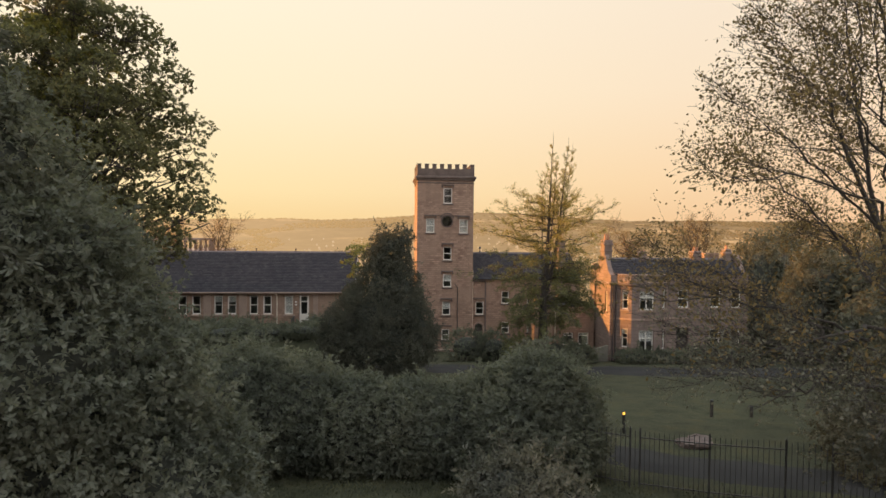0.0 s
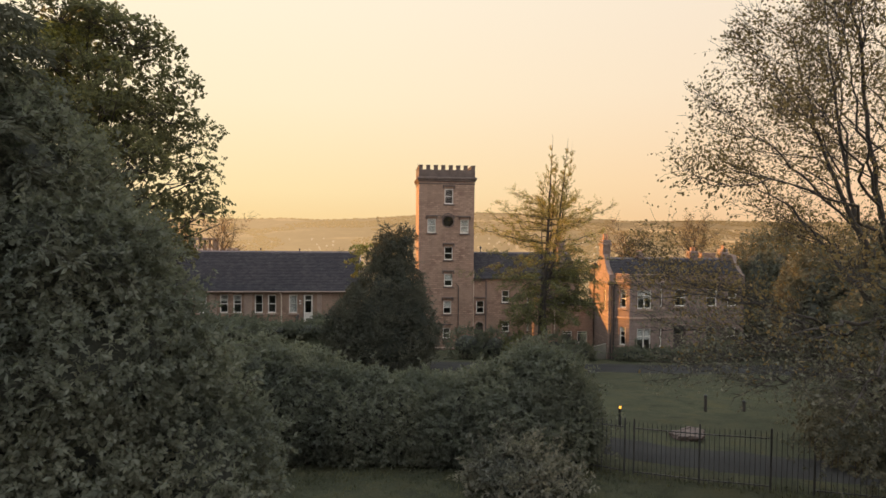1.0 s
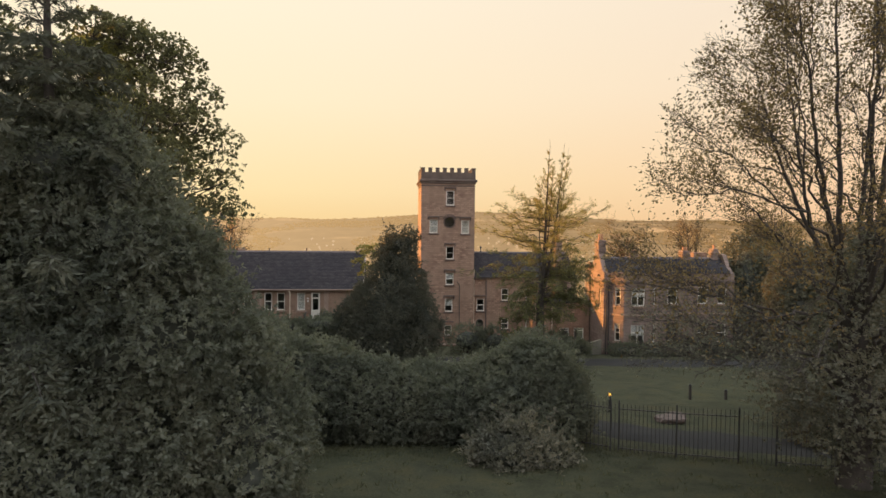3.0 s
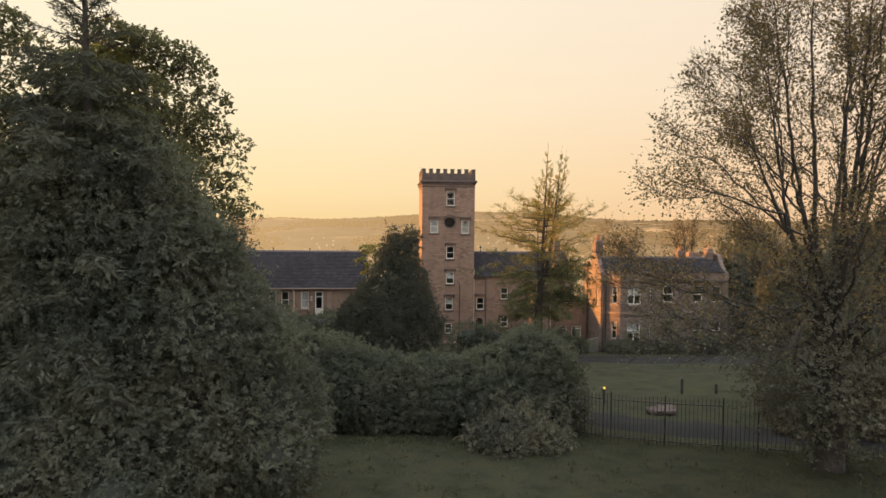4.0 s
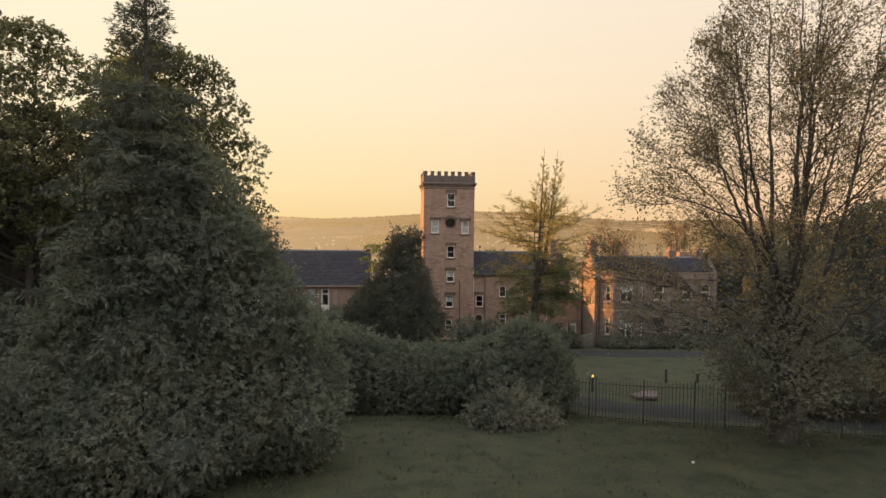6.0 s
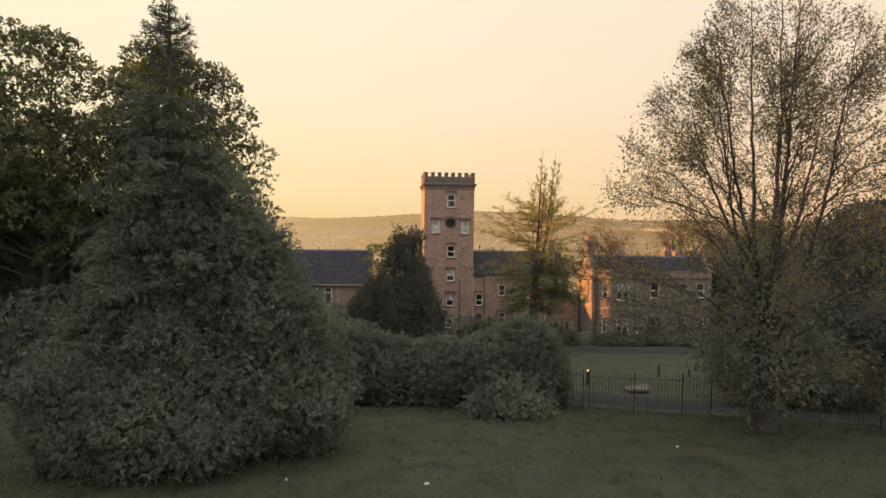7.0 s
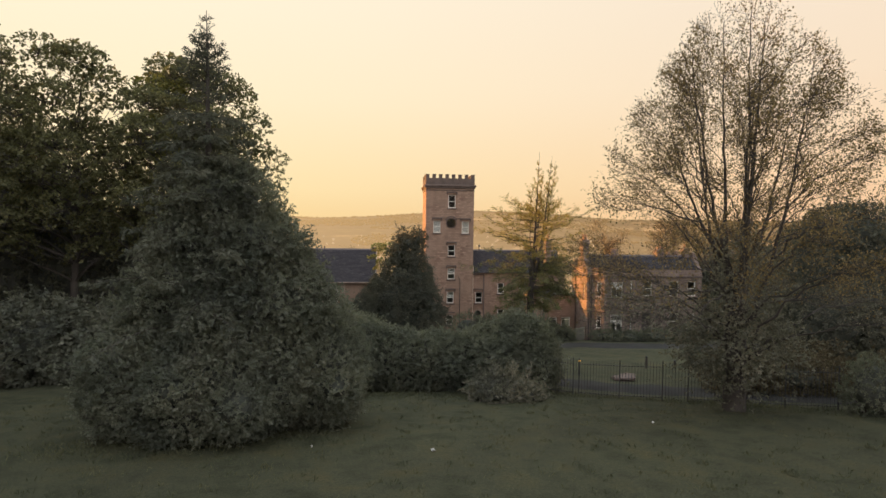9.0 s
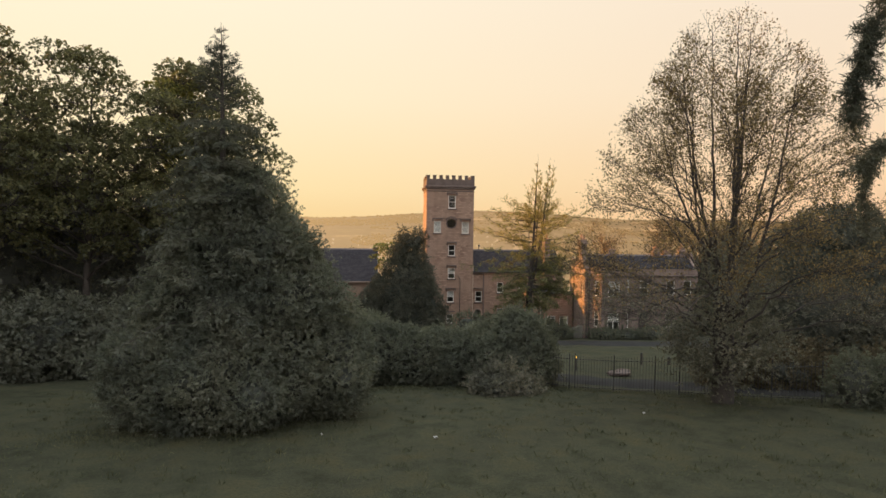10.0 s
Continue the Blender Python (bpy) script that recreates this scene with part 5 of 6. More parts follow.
thicket = [(-13.4, -52.2, 7.9, 4.1, 3.0, 2.6), (-13.4, -52.2, 9.8, 3.7, 2.7, 2.4), (-13.5, -52.2, 11.6, 2.7, 2.3, 2.1), (-13.7, -52.3, 13.2, 1.7, 1.7, 1.9), (-10.5, -52.2, 7.5, 1.7, 2.0, 2.0), (-14.0, -54.2, 7.4, 2.8, 1.8, 1.9), (-16.4, -53.4, 7.5, 1.6, 1.9, 2.0)]
bush("evergreen_thicket", "large dark evergreen thicket of glossy leaves round a spruce", "shrub", roughened(thicket, 44, 0.4, 1.0, 3), 300000, 0.108, M_HOLLY, 0.45, 0.8, 0.15, 0.84, sprig=620)
hedge_lumps = []
for k in range(11):
    u = k / 10
    hx, hy = -11.0 + 10.2 * u, -42.6 - 1.2 * u
    tz = 8.55 - 0.45 * u - 0.95 * math.sin(u * 3.1) + rng.uniform(-0.15, 0.15)
    g0 = height(hx, hy)
    hedge_lumps.append((hx, hy, (tz + g0) / 2 - 0.2, 1.5, 1.9, (tz - g0) / 2 + 0.2))
bush("laurel_hedge", "long overgrown dark laurel hedge across the slope", "hedge", roughened(hedge_lumps, 40, 0.35, 0.8, 4), 190000, 0.122, M_HOLLY, 0.46, 0.8, 0.1, 0.86, sprig=300)
bush("laurel_bush", "big rounded laurel bush with drooping glossy leaves", "shrub", roughened([(-1.25, -43.8, 6.3, 2.0, 2.0, 2.0), (-0.55, -44.6, 5.7, 1.3, 1.5, 1.4), (-2.2, -44.6, 5.9, 1.6, 1.6, 1.6)], 12, 0.35, 0.6, 5), 60000, 0.13, M_HOLLY, 0.42, 0.7, 0.25, 0.86, sprig=220)
bush("rhododendron_bush", "low spreading rhododendron bush with pale leaf rosettes", "shrub", [(-2.7, -47.3, 5.3, 1.35, 1.0, 0.85), (-1.7, -47.5, 5.1, 0.85, 0.8, 0.6)], 11000, 0.14, M_IVY, 0.4, 0.8, 0.1, 0.8, sprig=120)


# -- yew before the tower --
yew_lumps = [(-6.7, -20.5, 4.4, 3.9, 3.2, 2.6), (-6.6, -20.5, 6.4, 3.2, 2.9, 2.4), (-6.1, -20.5, 8.2, 2.3, 2.2, 2.1), (-5.95, -20.5, 9.7, 1.5, 1.5, 1.7), (-6.5, -20.5, 11.0, 0.6, 0.7, 1.2), (-5.35, -20.6, 11.1, 0.65, 0.7, 1.25), (-6.6, -20.5, 12.1, 0.28, 0.3, 0.75), (-5.3, -20.6, 12.1, 0.32, 0.35, 0.8), (-4.9, -20.5, 11.7, 0.25, 0.3, 0.7), (-9.8, -20.7, 5.6, 0.9, 1.0, 1.2), (-4.3, -20.8, 5.2, 1.35, 1.8, 2.6), (-9.3, -20.6, 4.6, 1.6, 1.6, 1.6)]
for k in range(46):
    u = rng.uniform(0.0, 1.0) ** 0.8
    a = rng.uniform(0, 6.28)
    w = lerp_table(u, [(0, 3.7), (0.35, 2.7), (0.6, 1.65), (0.8, 1.05), (1, 0.65)])
    yew_lumps.append((-5.95 - 0.6 * (1 - u) + w * math.cos(a), -20.5 + 0.9 * w * math.sin(a), 4.8 + 7.0 * u, 0.30, 0.30, rng.uniform(0.6, 1.05)))
bush("yew_tree", "dense dark yew tree with an upright rounded crown", "tree", roughened(yew_lumps, 34, 0.3, 0.6, 6), 150000, 0.14, M_YEW, 0.30, 0.7, -0.45, 0.8, sprig=620)


# -- the golden larch --
def bow(p, c, q, r, segs, steps=9, wob=0.03, end=0.2):
    """A limb bending from p past c to q; returns its points with direction and thickness."""
    p, c, q = (np.array(v, float) for v in (p, c, q))
    size = np.linalg.norm(q - p)
    pts = [(1 - u) ** 2 * p + 2 * u * (1 - u) * c + u * u * q + (wob * size / steps * rng.normal(size=3) if 0 < u < 1 else 0) for u in np.linspace(0, 1, steps + 1)]
    out = []
    for k in range(steps):
        ra, rb = (r * (1 - (1 - end) * j / steps) for j in (k, k + 1))
        segs.append((pts[k], pts[k + 1], ra, rb))
        out.append((pts[k + 1], unit(pts[k + 1] - pts[k]), rb))
    return out


def larch(x, y, label, seed=5):
    global rng
    rng = np.random.default_rng(seed)
    z0 = height(x, y) - 0.15
    t = thing("larch_tree", label, "tree")
    segs, hi, hid, lo, lod = [], [], [], [], []

    def needles(q, count, spread, e):
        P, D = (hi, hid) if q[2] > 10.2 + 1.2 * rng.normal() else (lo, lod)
        for _ in range(count):
            P.append(q + spread * rng.normal(size=3))
            D.append(rng.normal(size=3) + 0.4 * e)

    trunk = run_branch((x, y, z0), (0.0, 0, 1), 6.6 - z0, 0.44, segs, 0.01, 0.03, 7, 0.72)
    f = trunk[-1][0]
    tops = [(0.6, 0.0, 20.4, 0.24), (1.85, -0.2, 20.1, 0.19), (1.1, 0.4, 18.4, 0.11), (-0.15, 0.3, 17.2, 0.10), (2.35, 0.2, 19.9, 0.07)]
    leaders = [bow(f, (x + dx * 0.6, y + dy, 10.5), (x + dx, y + dy, tz), r, segs, 30, 0.05, 0.04) for dx, dy, tz, r in tops]
    # upswept shoots on the upper leaders
    for ld_, (_, _, tz, _) in zip(leaders, tops):
        for p, d, r in ld_:
            if p[2] < 13.0 or p[2] > tz - 0.7:
                continue
            for _ in range(3):
                a = rng.uniform(0, 6.28)
                ln = lerp_table(tz - p[2], [(0, 0.12), (1, 0.4), (2.5, 0.62), (4.0, 1.1), (6.5, 2.1)]) * rng.uniform(0.55, 1.15)
                for q, e, _ in run_branch(p, (math.cos(a), math.sin(a), rng.uniform(0.5, 1.3)), ln, 0.008 + 0.006 * ln, segs, 0.10, 0.09, 6, 0.3)[1:]:
                    needles(q, 7, 0.04, e)
                    if ln > 0.7 and rng.random() < 0.6:
                        for w, g, _ in run_branch(q, side_dir(e, 0.7) + np.array([0, 0, 0.15]), 0.3 * ln, 0.005, segs, 0.1, 0.05, 3, 0.4)[1:]:
                            needles(w, 6, 0.03, g)
    # long boughs from the stem, level or drooping low down, sweeping up higher
    boughs = [(z, 2.39996 * k + rng.uniform(-0.4, 0.4), rng.uniform(0.5, 1.12)) for k, z in enumerate(np.linspace(5.2, 14.6, 70))]
    boughs += [(rng.uniform(6.2, 10.0), rng.uniform(-0.9, 0.6), rng.uniform(0.6, 1.0)) for _ in range(14)]
    boughs += [(12.9, 0.05, 1.22), (11.6, 3.2, 1.2), (9.2, 3.05, 1.22), (12.4, 2.9, 1.05)]
    main = leaders[0]
    mz = np.array([q[0][2] for q in main])
    for z, a, k in boughs:
        p = main[int(np.argmin(np.abs(mz - z)))][0].copy() if z > 7 else np.array([x, y, z])
        reach = lerp_table(z, [(5, 3.2), (6.5, 4.6), (9, 5.4), (12, 4.8), (13.5, 4.2), (14.6, 2.7)]) * k
        lift = lerp_table(z, [(5, -1.0), (8, -0.5), (10.5, 0.6), (12.5, 1.5), (14.6, 1.2)]) * k
        q = p + np.array([math.cos(a) * reach, math.sin(a) * reach, lift])
        c = p + np.array([math.cos(a) * reach * 0.55, math.sin(a) * reach * 0.55, lift * 0.15 + (0.25 if z < 9 else 0.0)])
        for i, (w, e, r) in enumerate(bow(p, c, q, 0.012 + 0.008 * reach, segs, 11, 0.22, 0.22)[1:]):
            needles(w, 4, 0.06, e)
            for _ in range(3):
                droop = -0.30 if w[2] < 9.5 else 0.18
                sb = run_branch(w, side_dir(e, 0.8) * np.array([1, 1, 0.45]) + np.array([0, 0, droop]), rng.uniform(0.35, 1.15) * (1 - 0.03 * i), 0.008, segs, 0.12, 0.0, 5, 0.4)
                for v, g, _ in sb[1:]:
                    needles(v, 5, 0.07, g)
    limbs("trunk", [v for v in segs if v[2] > 0.075], M_BARK_D, t, 8)
    limbs("branchwork", [v for v in segs if v[2] <= 0.075], M_BARK_D, t, 3)
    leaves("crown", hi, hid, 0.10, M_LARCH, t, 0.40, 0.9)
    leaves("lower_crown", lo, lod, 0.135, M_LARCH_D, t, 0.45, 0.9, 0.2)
    return t


larch(6.35, -16.3, "golden-green larch with two leaders and drooping lower branches")


# -- the many-stemmed tree by the railings --
def open_tree(x, y, top, label, seed=6):
    global rng
    rng = np.random.default_rng(seed)
    z0 = height(x, y) - 0.2
    t = thing("beech_tree", label, "tree")
    segs, lp, ld, lq, lqd = [], [], [], [], []
    cx = x - 0.05
    outline = [(7.0, 3.6), (8.5, 5.8), (10, 6.6), (12, 6.7), (14.3, 6.1), (16, 5.2), (17.3, 4.6), (19.1, 3.4), (20.5, 2.5), (21.5, 1.7), (top + 0.1, 0.8)]

    def keep(p):
        return math.hypot(p[0] - cx, p[1] - y) < lerp_table(p[2], outline) * (1.0 + 0.13 * noise.noise(Vector(p) * 0.55)) and p[2] < top

    trunk = run_branch((x, y, z0), (0, 0, 1), 6.0, 0.47, segs, 0.015, 0.02, 8, 0.78)
    stems, mains = [], []

    def aim(k, zt, f):
        a = 2.39996 * k + rng.uniform(-0.2, 0.2)
        rt = lerp_table(zt, outline) * f
        return a, np.array([cx + rt * math.cos(a), y + rt * math.sin(a), zt])

    for k in range(10):
        a, q = aim(k, top - 0.2 - 4.4 * (k / 9) ** 0.9, 0.25 + 0.18 * k if k < 3 else rng.uniform(0.62, 0.85))
        st = trunk[4 + k % 5][0] + np.array([0.22 * math.cos(a), 0.22 * math.sin(a), 0])
        c = st + (q - st) * np.array([0.66, 0.66, 0.36])
        b = bow(st, c, q, rng.uniform(0.085, 0.12), segs, 20, 0.07, 0.12)
        mains.append((a, b))
        stems.append((b, 8))
    for k in range(32):
        a, q = aim(k + 0.5, top - 1.0 - 8.6 * (k / 31) ** 0.9, rng.uniform(0.66, 0.92))
        b = min(mains, key=lambda m: abs((m[0] - a + math.pi) % (2 * math.pi) - math.pi))[1]
        fits = [n for n in b[3:15] if n[0][2] < q[2] - 1.8] or b[1:3]
        p, d, r = fits[-1 - k % min(5, len(fits))]
        span = np.linalg.norm(q - p)
        stems.append((bow(p, p + d * span * 0.5 + (q - p) * np.array([0.2, 0.2, 0.0]), q, min(0.6 * r, 0.07), segs, 12, 0.14, 0.15), 3))
    for k in range(18):
        a, q = aim(k + 0.2, rng.uniform(8.2, 12.6), rng.uniform(0.85, 0.98))
        st = trunk[3 + k % 5][0] + np.array([0.25 * math.cos(a), 0.25 * math.sin(a), 0])
        c = st + (q - st) * np.array([0.5, 0.5, 0.85]) + np.array([0, 0, 0.7])
        stems.append((bow(st, c, q, rng.uniform(0.04, 0.06), segs, 13, 0.16, 0.2), 5))
    for k in range(4):
        a, zt = math.pi + rng.uniform(-0.9, 0.7), rng.uniform(9.2, 12.2)
        rt = lerp_table(zt, outline) * rng.uniform(0.85, 1.0)
        st = trunk[3 + k % 5][0]
        q = np.array([cx + rt * math.cos(a), y + rt * math.sin(a), zt])
        stems.append((bow(st, st + (q - st) * np.array([0.5, 0.5, 0.85]) + np.array([0, 0, 0.5]), q, 0.045, segs, 13, 0.16, 0.2), 5))
    for st, first in stems:
        for p, d, r in st[first:]:
            inner = math.hypot(p[0] - cx, p[1] - y) / lerp_table(p[2], outline)
            for _ in range(2 if inner > 0.5 or p[2] > 16.5 else 1):
                out = unit(np.array([p[0] - cx, p[1] - y, 0]) + 1.3 * rng.normal(size=3) * np.array([1, 1, 0]))
                a = unit(out * rng.uniform(0.7, 1.2) + d * 0.5 + np.array([0, 0, rng.uniform(0.05, 0.6)]))
                br = run_branch(p, a, rng.uniform(0.9, 2.5), min(max(r * 0.4, 0.010), 0.024), segs, 0.12, 0.03, 6, 0.25, keep)
                for q, e, rr in br[1:]:
                    for _ in range(2):
                        sub = run_branch(q, side_dir(e, rng.uniform(0.5, 1.0)), rng.uniform(0.35, 1.0), max(0.0048, rr * 0.4), segs, 0.18, 0.03, 4, 0.4, keep)
                        for s, f, _ in sub[2:]:
                            low = s[2] < 10.6 + 0.6 * rng.normal()
                            for _ in range(2):
                                (lq if low else lp).append(s + 0.07 * rng.normal(size=3))
                                (lqd if low else ld).append(f + 0.7 * rng.normal(size=3))
    limbs("trunk", [s for s in segs if s[2] > 0.06], M_BARK_D, t, 9)
    limbs("branchwork", [s for s in segs if 0.012 < s[2] <= 0.06], M_BARK_D, t, 5)
    limbs("twigwork", [s for s in segs if s[2] <= 0.012], M_BARK_D, t, 3)
    leaves("crown", lp, ld, 0.095, M_BUD, t, 0.6, 0.7, 0.1)
    leaves("low_foliage", lq, lqd, 0.078, M_IVY, t, 0.6, 0.7, 0.1)
    # ivy and epicormic growth cloaking the trunk and low stems
    skirt = [(x, y, 7.9, 2.0, 1.8, 1.25), (x - 0.9, y - 0.2, 8.4, 1.5, 1.4, 1.0), (x + 0.9, y, 8.3, 1.5, 1.4, 1.0), (x, y, 9.7, 1.5, 1.4, 1.2), (x + 0.1, y, 11.4, 0.9, 0.9, 1.5), (x, y, 6.4, 0.6, 0.6, 0.9)]
    p, d, f = tufts(*blob_points(skirt, 4400, 0.5), 8, 0.17)
    leaves("ivy", p, d, 0.088, M_IVY, t, 0.7, 0.35, 0.15, "dusty ivy covering the trunk", face=f)
    return t


open_tree(6.35, -50.9, 22.2, "large many-stemmed tree just coming into leaf, ivy on its trunk")


# -- dark woodland along the park's western edge; unseen hollies added to block the sun --
rng = np.random.default_rng(31)
# entries 3-7 and 11-18 stay hidden and only cast shade
for k, (wx, wy, wt, wr) in enumerate([(-23.0, -39.0, 8.2, 2.6), (-27.0, -39.5, 8.6, 3.0), (-32.0, -40.0, 9.2, 3.4), (-39.0, -45.5, 32.0, 5.4), (-44.0, -51.5, 33.0, 5.8), (-47.5, -58.5, 31.0, 6.0), (-49.0, -66.0, 30.0, 6.2), (-50.0, -75.0, 30.0, 6.4), (-24.0, -30.0, 17.4, 3.8), (-29.5, -30.0, 18.5, 4.0), (-35.0, -31.0, 19.0, 4.6), (-36.0, -23.0, 21.0, 4.2), (-44.0, -25.0, 26.0, 5.6), (-34.0, -14.5, 10.6, 2.8), (-41.5, -11.8, 22.0, 4.4), (-40.0, -19.5, 22.0, 4.4), (-46.0, -31.5, 31.0, 5.4), (-43.0, -9.4, 16.0, 3.6), (-47.0, -38.5, 33.0, 6.2)]):
    g0 = height(wx, wy)
    hh = (wt - g0) / 2
    lum = [(wx, wy, g0 + hh * 0.9, wr, wr * 0.9, hh * 1.1), (wx + wr * 0.6, wy + 0.6, g0 + hh * 0.65, wr * 0.7, wr * 0.7, hh * 0.75), (wx - wr * 0.6, wy - 0.5, g0 + hh * 0.6, wr * 0.75, wr * 0.7, hh * 0.7)]
    bush("holly_and_sun_block", "dark dense holly at the wood's edge, unseen ones added to block the sun", "shrub", lum, 26000 if k < 3 else 19000 if 7 < k < 17 else 10000, 0.24, M_WOODEDGE, 0.5, 0.8, 0.1, 0.72 if k < 3 else 1.06 if 3 <= k <= 7 or k > 16 else 0.86, "hollies along the wood", 60, M_CORE_D)

# -- evergreens and shrubs on the eastern side --
bush("holm_oak", "broad dark evergreen oak with a rounded crown", "tree", [(18.4, -42.0, 9.6, 4.2, 4.0, 4.6), (16.6, -43.0, 8.0, 2.8, 2.6, 3.2), (20.5, -43.0, 8.6, 3.4, 3.0, 3.8), (18.4, -42.5, 12.3, 2.6, 2.6, 2.2)], 70000, 0.16, M_YEW, 0.5, 0.8, 0.1, 0.86, sprig=160)
for ex, ey, er, et in ((29.2, -9.0, 2.6, 12.2), (33.5, -6.0, 3.4, 12.6), (30.6, -15.5, 2.6, 11.4), (34.5, -19.0, 3.6, 11.8), (28.8, -25.0, 2.8, 8.6), (37.0, -29.0, 4.4, 12.2), (30.0, -35.0, 3.4, 10.8), (40.0, -10.0, 4.6, 13.2), (46.0, -22.0, 5.0, 13.6)):
    g0 = height(ex, ey)
    eh = (et - g0) / 2
    bush("evergreen_oak", "dark evergreen oak past the end of the stone wing", "tree", roughened([(ex, ey, g0 + eh, er, er * 0.9, eh), (ex + er * 0.6, ey - 0.5, g0 + eh * 0.7, er * 0.7, er * 0.7, eh * 0.75), (ex - er * 0.5, ey, g0 + eh * 0.75, er * 0.7, er * 0.7, eh * 0.8)], 10, 0.6, 1.3, int(ex)), 30000, 0.24, M_WOODEDGE, 0.5, 0.8, 0.1, 0.86, "evergreen oaks past the wing", 60, M_CORE_D)
bush("clipped_hedge", "dark clipped hedge ending at the railings", "hedge", [(11.0 + 1.35 * k, -52.6 - 0.62 * k, 6.75, 1.0, 0.9, 1.25) for k in range(6)], 30000, 0.12, M_HOLLY, 0.45, 0.7, 0.0, 0.84, sprig=60)
for sx, sy, sr, sh in ((9.2, -46.4, 1.3, 1.0), (11.6, -47.6, 1.5, 1.1), (13.6, -46.0, 1.6, 1.3), (10.9, -43.6, 1.3, 0.9), (15.5, -49.5, 1.5, 1.2)):
    g0 = height(sx, sy)
    bush("brown_shrub", "straggling brownish shrub beyond the railings", "shrub", [(sx, sy, g0 + sh * 0.8, sr, sr * 0.8, sh), (sx + sr * 0.7, sy + 0.2, g0 + sh * 0.5, sr * 0.6, sr * 0.6, sh * 0.6)], 5000, 0.13, M_BROWNSHRUB, 0.5, 0.9, 0.0, 0.6, "brown shrubs beyond the railings", 110)

# -- shrubs at the foot of the buildings --
for sx, sy, sr, sh, m in ((0.9, -10.5, 1.9, 1.5, 0), (3.4, -11.0, 1.7, 1.35, 0), (5.2, -13.6, 1.3, 1.2, 1), (8.6, -12.6, 1.6, 1.1, 0), (10.2, -14.0, 1.2, 0.8, 0), (14.8, -14.6, 1.5, 0.55, 0), (17.2, -14.8, 1.4, 0.5, 0), (20.0, -15.0, 1.5, 0.6, 0), (22.8, -15.0, 1.6, 0.9, 0),
                          (-21.4, -12.2, 1.6, 0.42, 0), (-18.8, -12.4, 1.5, 0.55, 0), (-16.8, -12.6, 0.9, 0.28, 0), (-12.0, -12.4, 1.2, 0.5, 0), (-10.4, -12.6, 1.3, 0.8, 0), (-24.5, -12.4, 1.6, 0.5, 0), (-21.5, -16.0, 2.2, 0.45, 0), (-18.4, -16.4, 2.2, 0.45, 0), (-15.4, -16.4, 2.1, 0.45, 0), (-12.4, -16.2, 2.0, 0.5, 0), (-10.0, -16.4, 1.7, 0.8, 0)):
    g0 = height(sx, sy)
    bush("border_shrub", "rounded dark shrub in the border by the walls", "shrub", [(sx, sy, g0 + sh * 0.85, sr, sr * 0.8, sh), (sx + sr * 0.6, sy, g0 + sh * 0.6, sr * 0.6, sr * 0.5, sh * 0.7)], 6500, 0.14, (M_HOLLY, M_LARCH_D)[m], 0.5, 0.8, 0.1, 0.74, "shrubs in the borders", 50)


# -- trees behind the buildings, still bare and russet in the low sun --
def far_tree(x, y, top, radius, label, mat, n=2600, seed=1):
    global rng
    rng = np.random.default_rng(seed)
    z0 = lerp_table(y, SLOPE) - 0.3
    t = thing("far_tree", label, "tree", "trees behind the buildings")
    segs, lp, ld = [], [], []
    h = top - z0
    trunk = run_branch((x, y, z0), (0, 0, 1), h * 0.8, 0.28, segs, 0.03, 0.02, 10, 0.25)
    for p, d, r in trunk[3:]:
        for _ in range(5):
            br = run_branch(p, side_dir(np.array([0, 0, 1.0]), rng.uniform(0.5, 1.2)), radius * rng.uniform(0.5, 1.05), r * 0.4, segs, 0.14, 0.07, 6, 0.25)
            for q, e, rr in br[2:]:
                for _ in range(3):
                    sub = run_branch(q, side_dir(e, 0.8), rng.uniform(0.5, 1.4), 0.016, segs, 0.2, 0.06, 4, 0.4)
                    for s, f, _ in sub[1:]:
                        for _ in range(4):
                            lp.append(s + 0.16 * rng.normal(size=3))
                            ld.append(f + 0.5 * rng.normal(size=3))
    limbs("trunk", segs, M_BARK, t, 4)
    leaves("crown", lp, ld, 0.13, mat, t, 0.5, 0.8)


far_tree(-26.5, 12.0, 14.4, 4.6, "bare russet tree glowing behind the west wing roof", M_RUST, seed=41)
far_tree(-31.5, 11.0, 13.6, 3.6, "bare russet tree behind the west wing roof", M_RUST, seed=42)
far_tree(-15.0, 38.0, 9.4, 2.4, "small round tree beyond the roofs", M_SYC, seed=43)
far_tree(29.5, 3.0, 14.6, 5.0, "bare brown tree behind the east wing", M_RUST, seed=44)
far_tree(22.5, 6.0, 13.2, 4.2, "bare brown tree behind the east wing", M_RUST, seed=45)
far_tree(36.0, -4.0, 13.6, 5.0, "dark leafy tree past the east wing", M_SYC, seed=46)


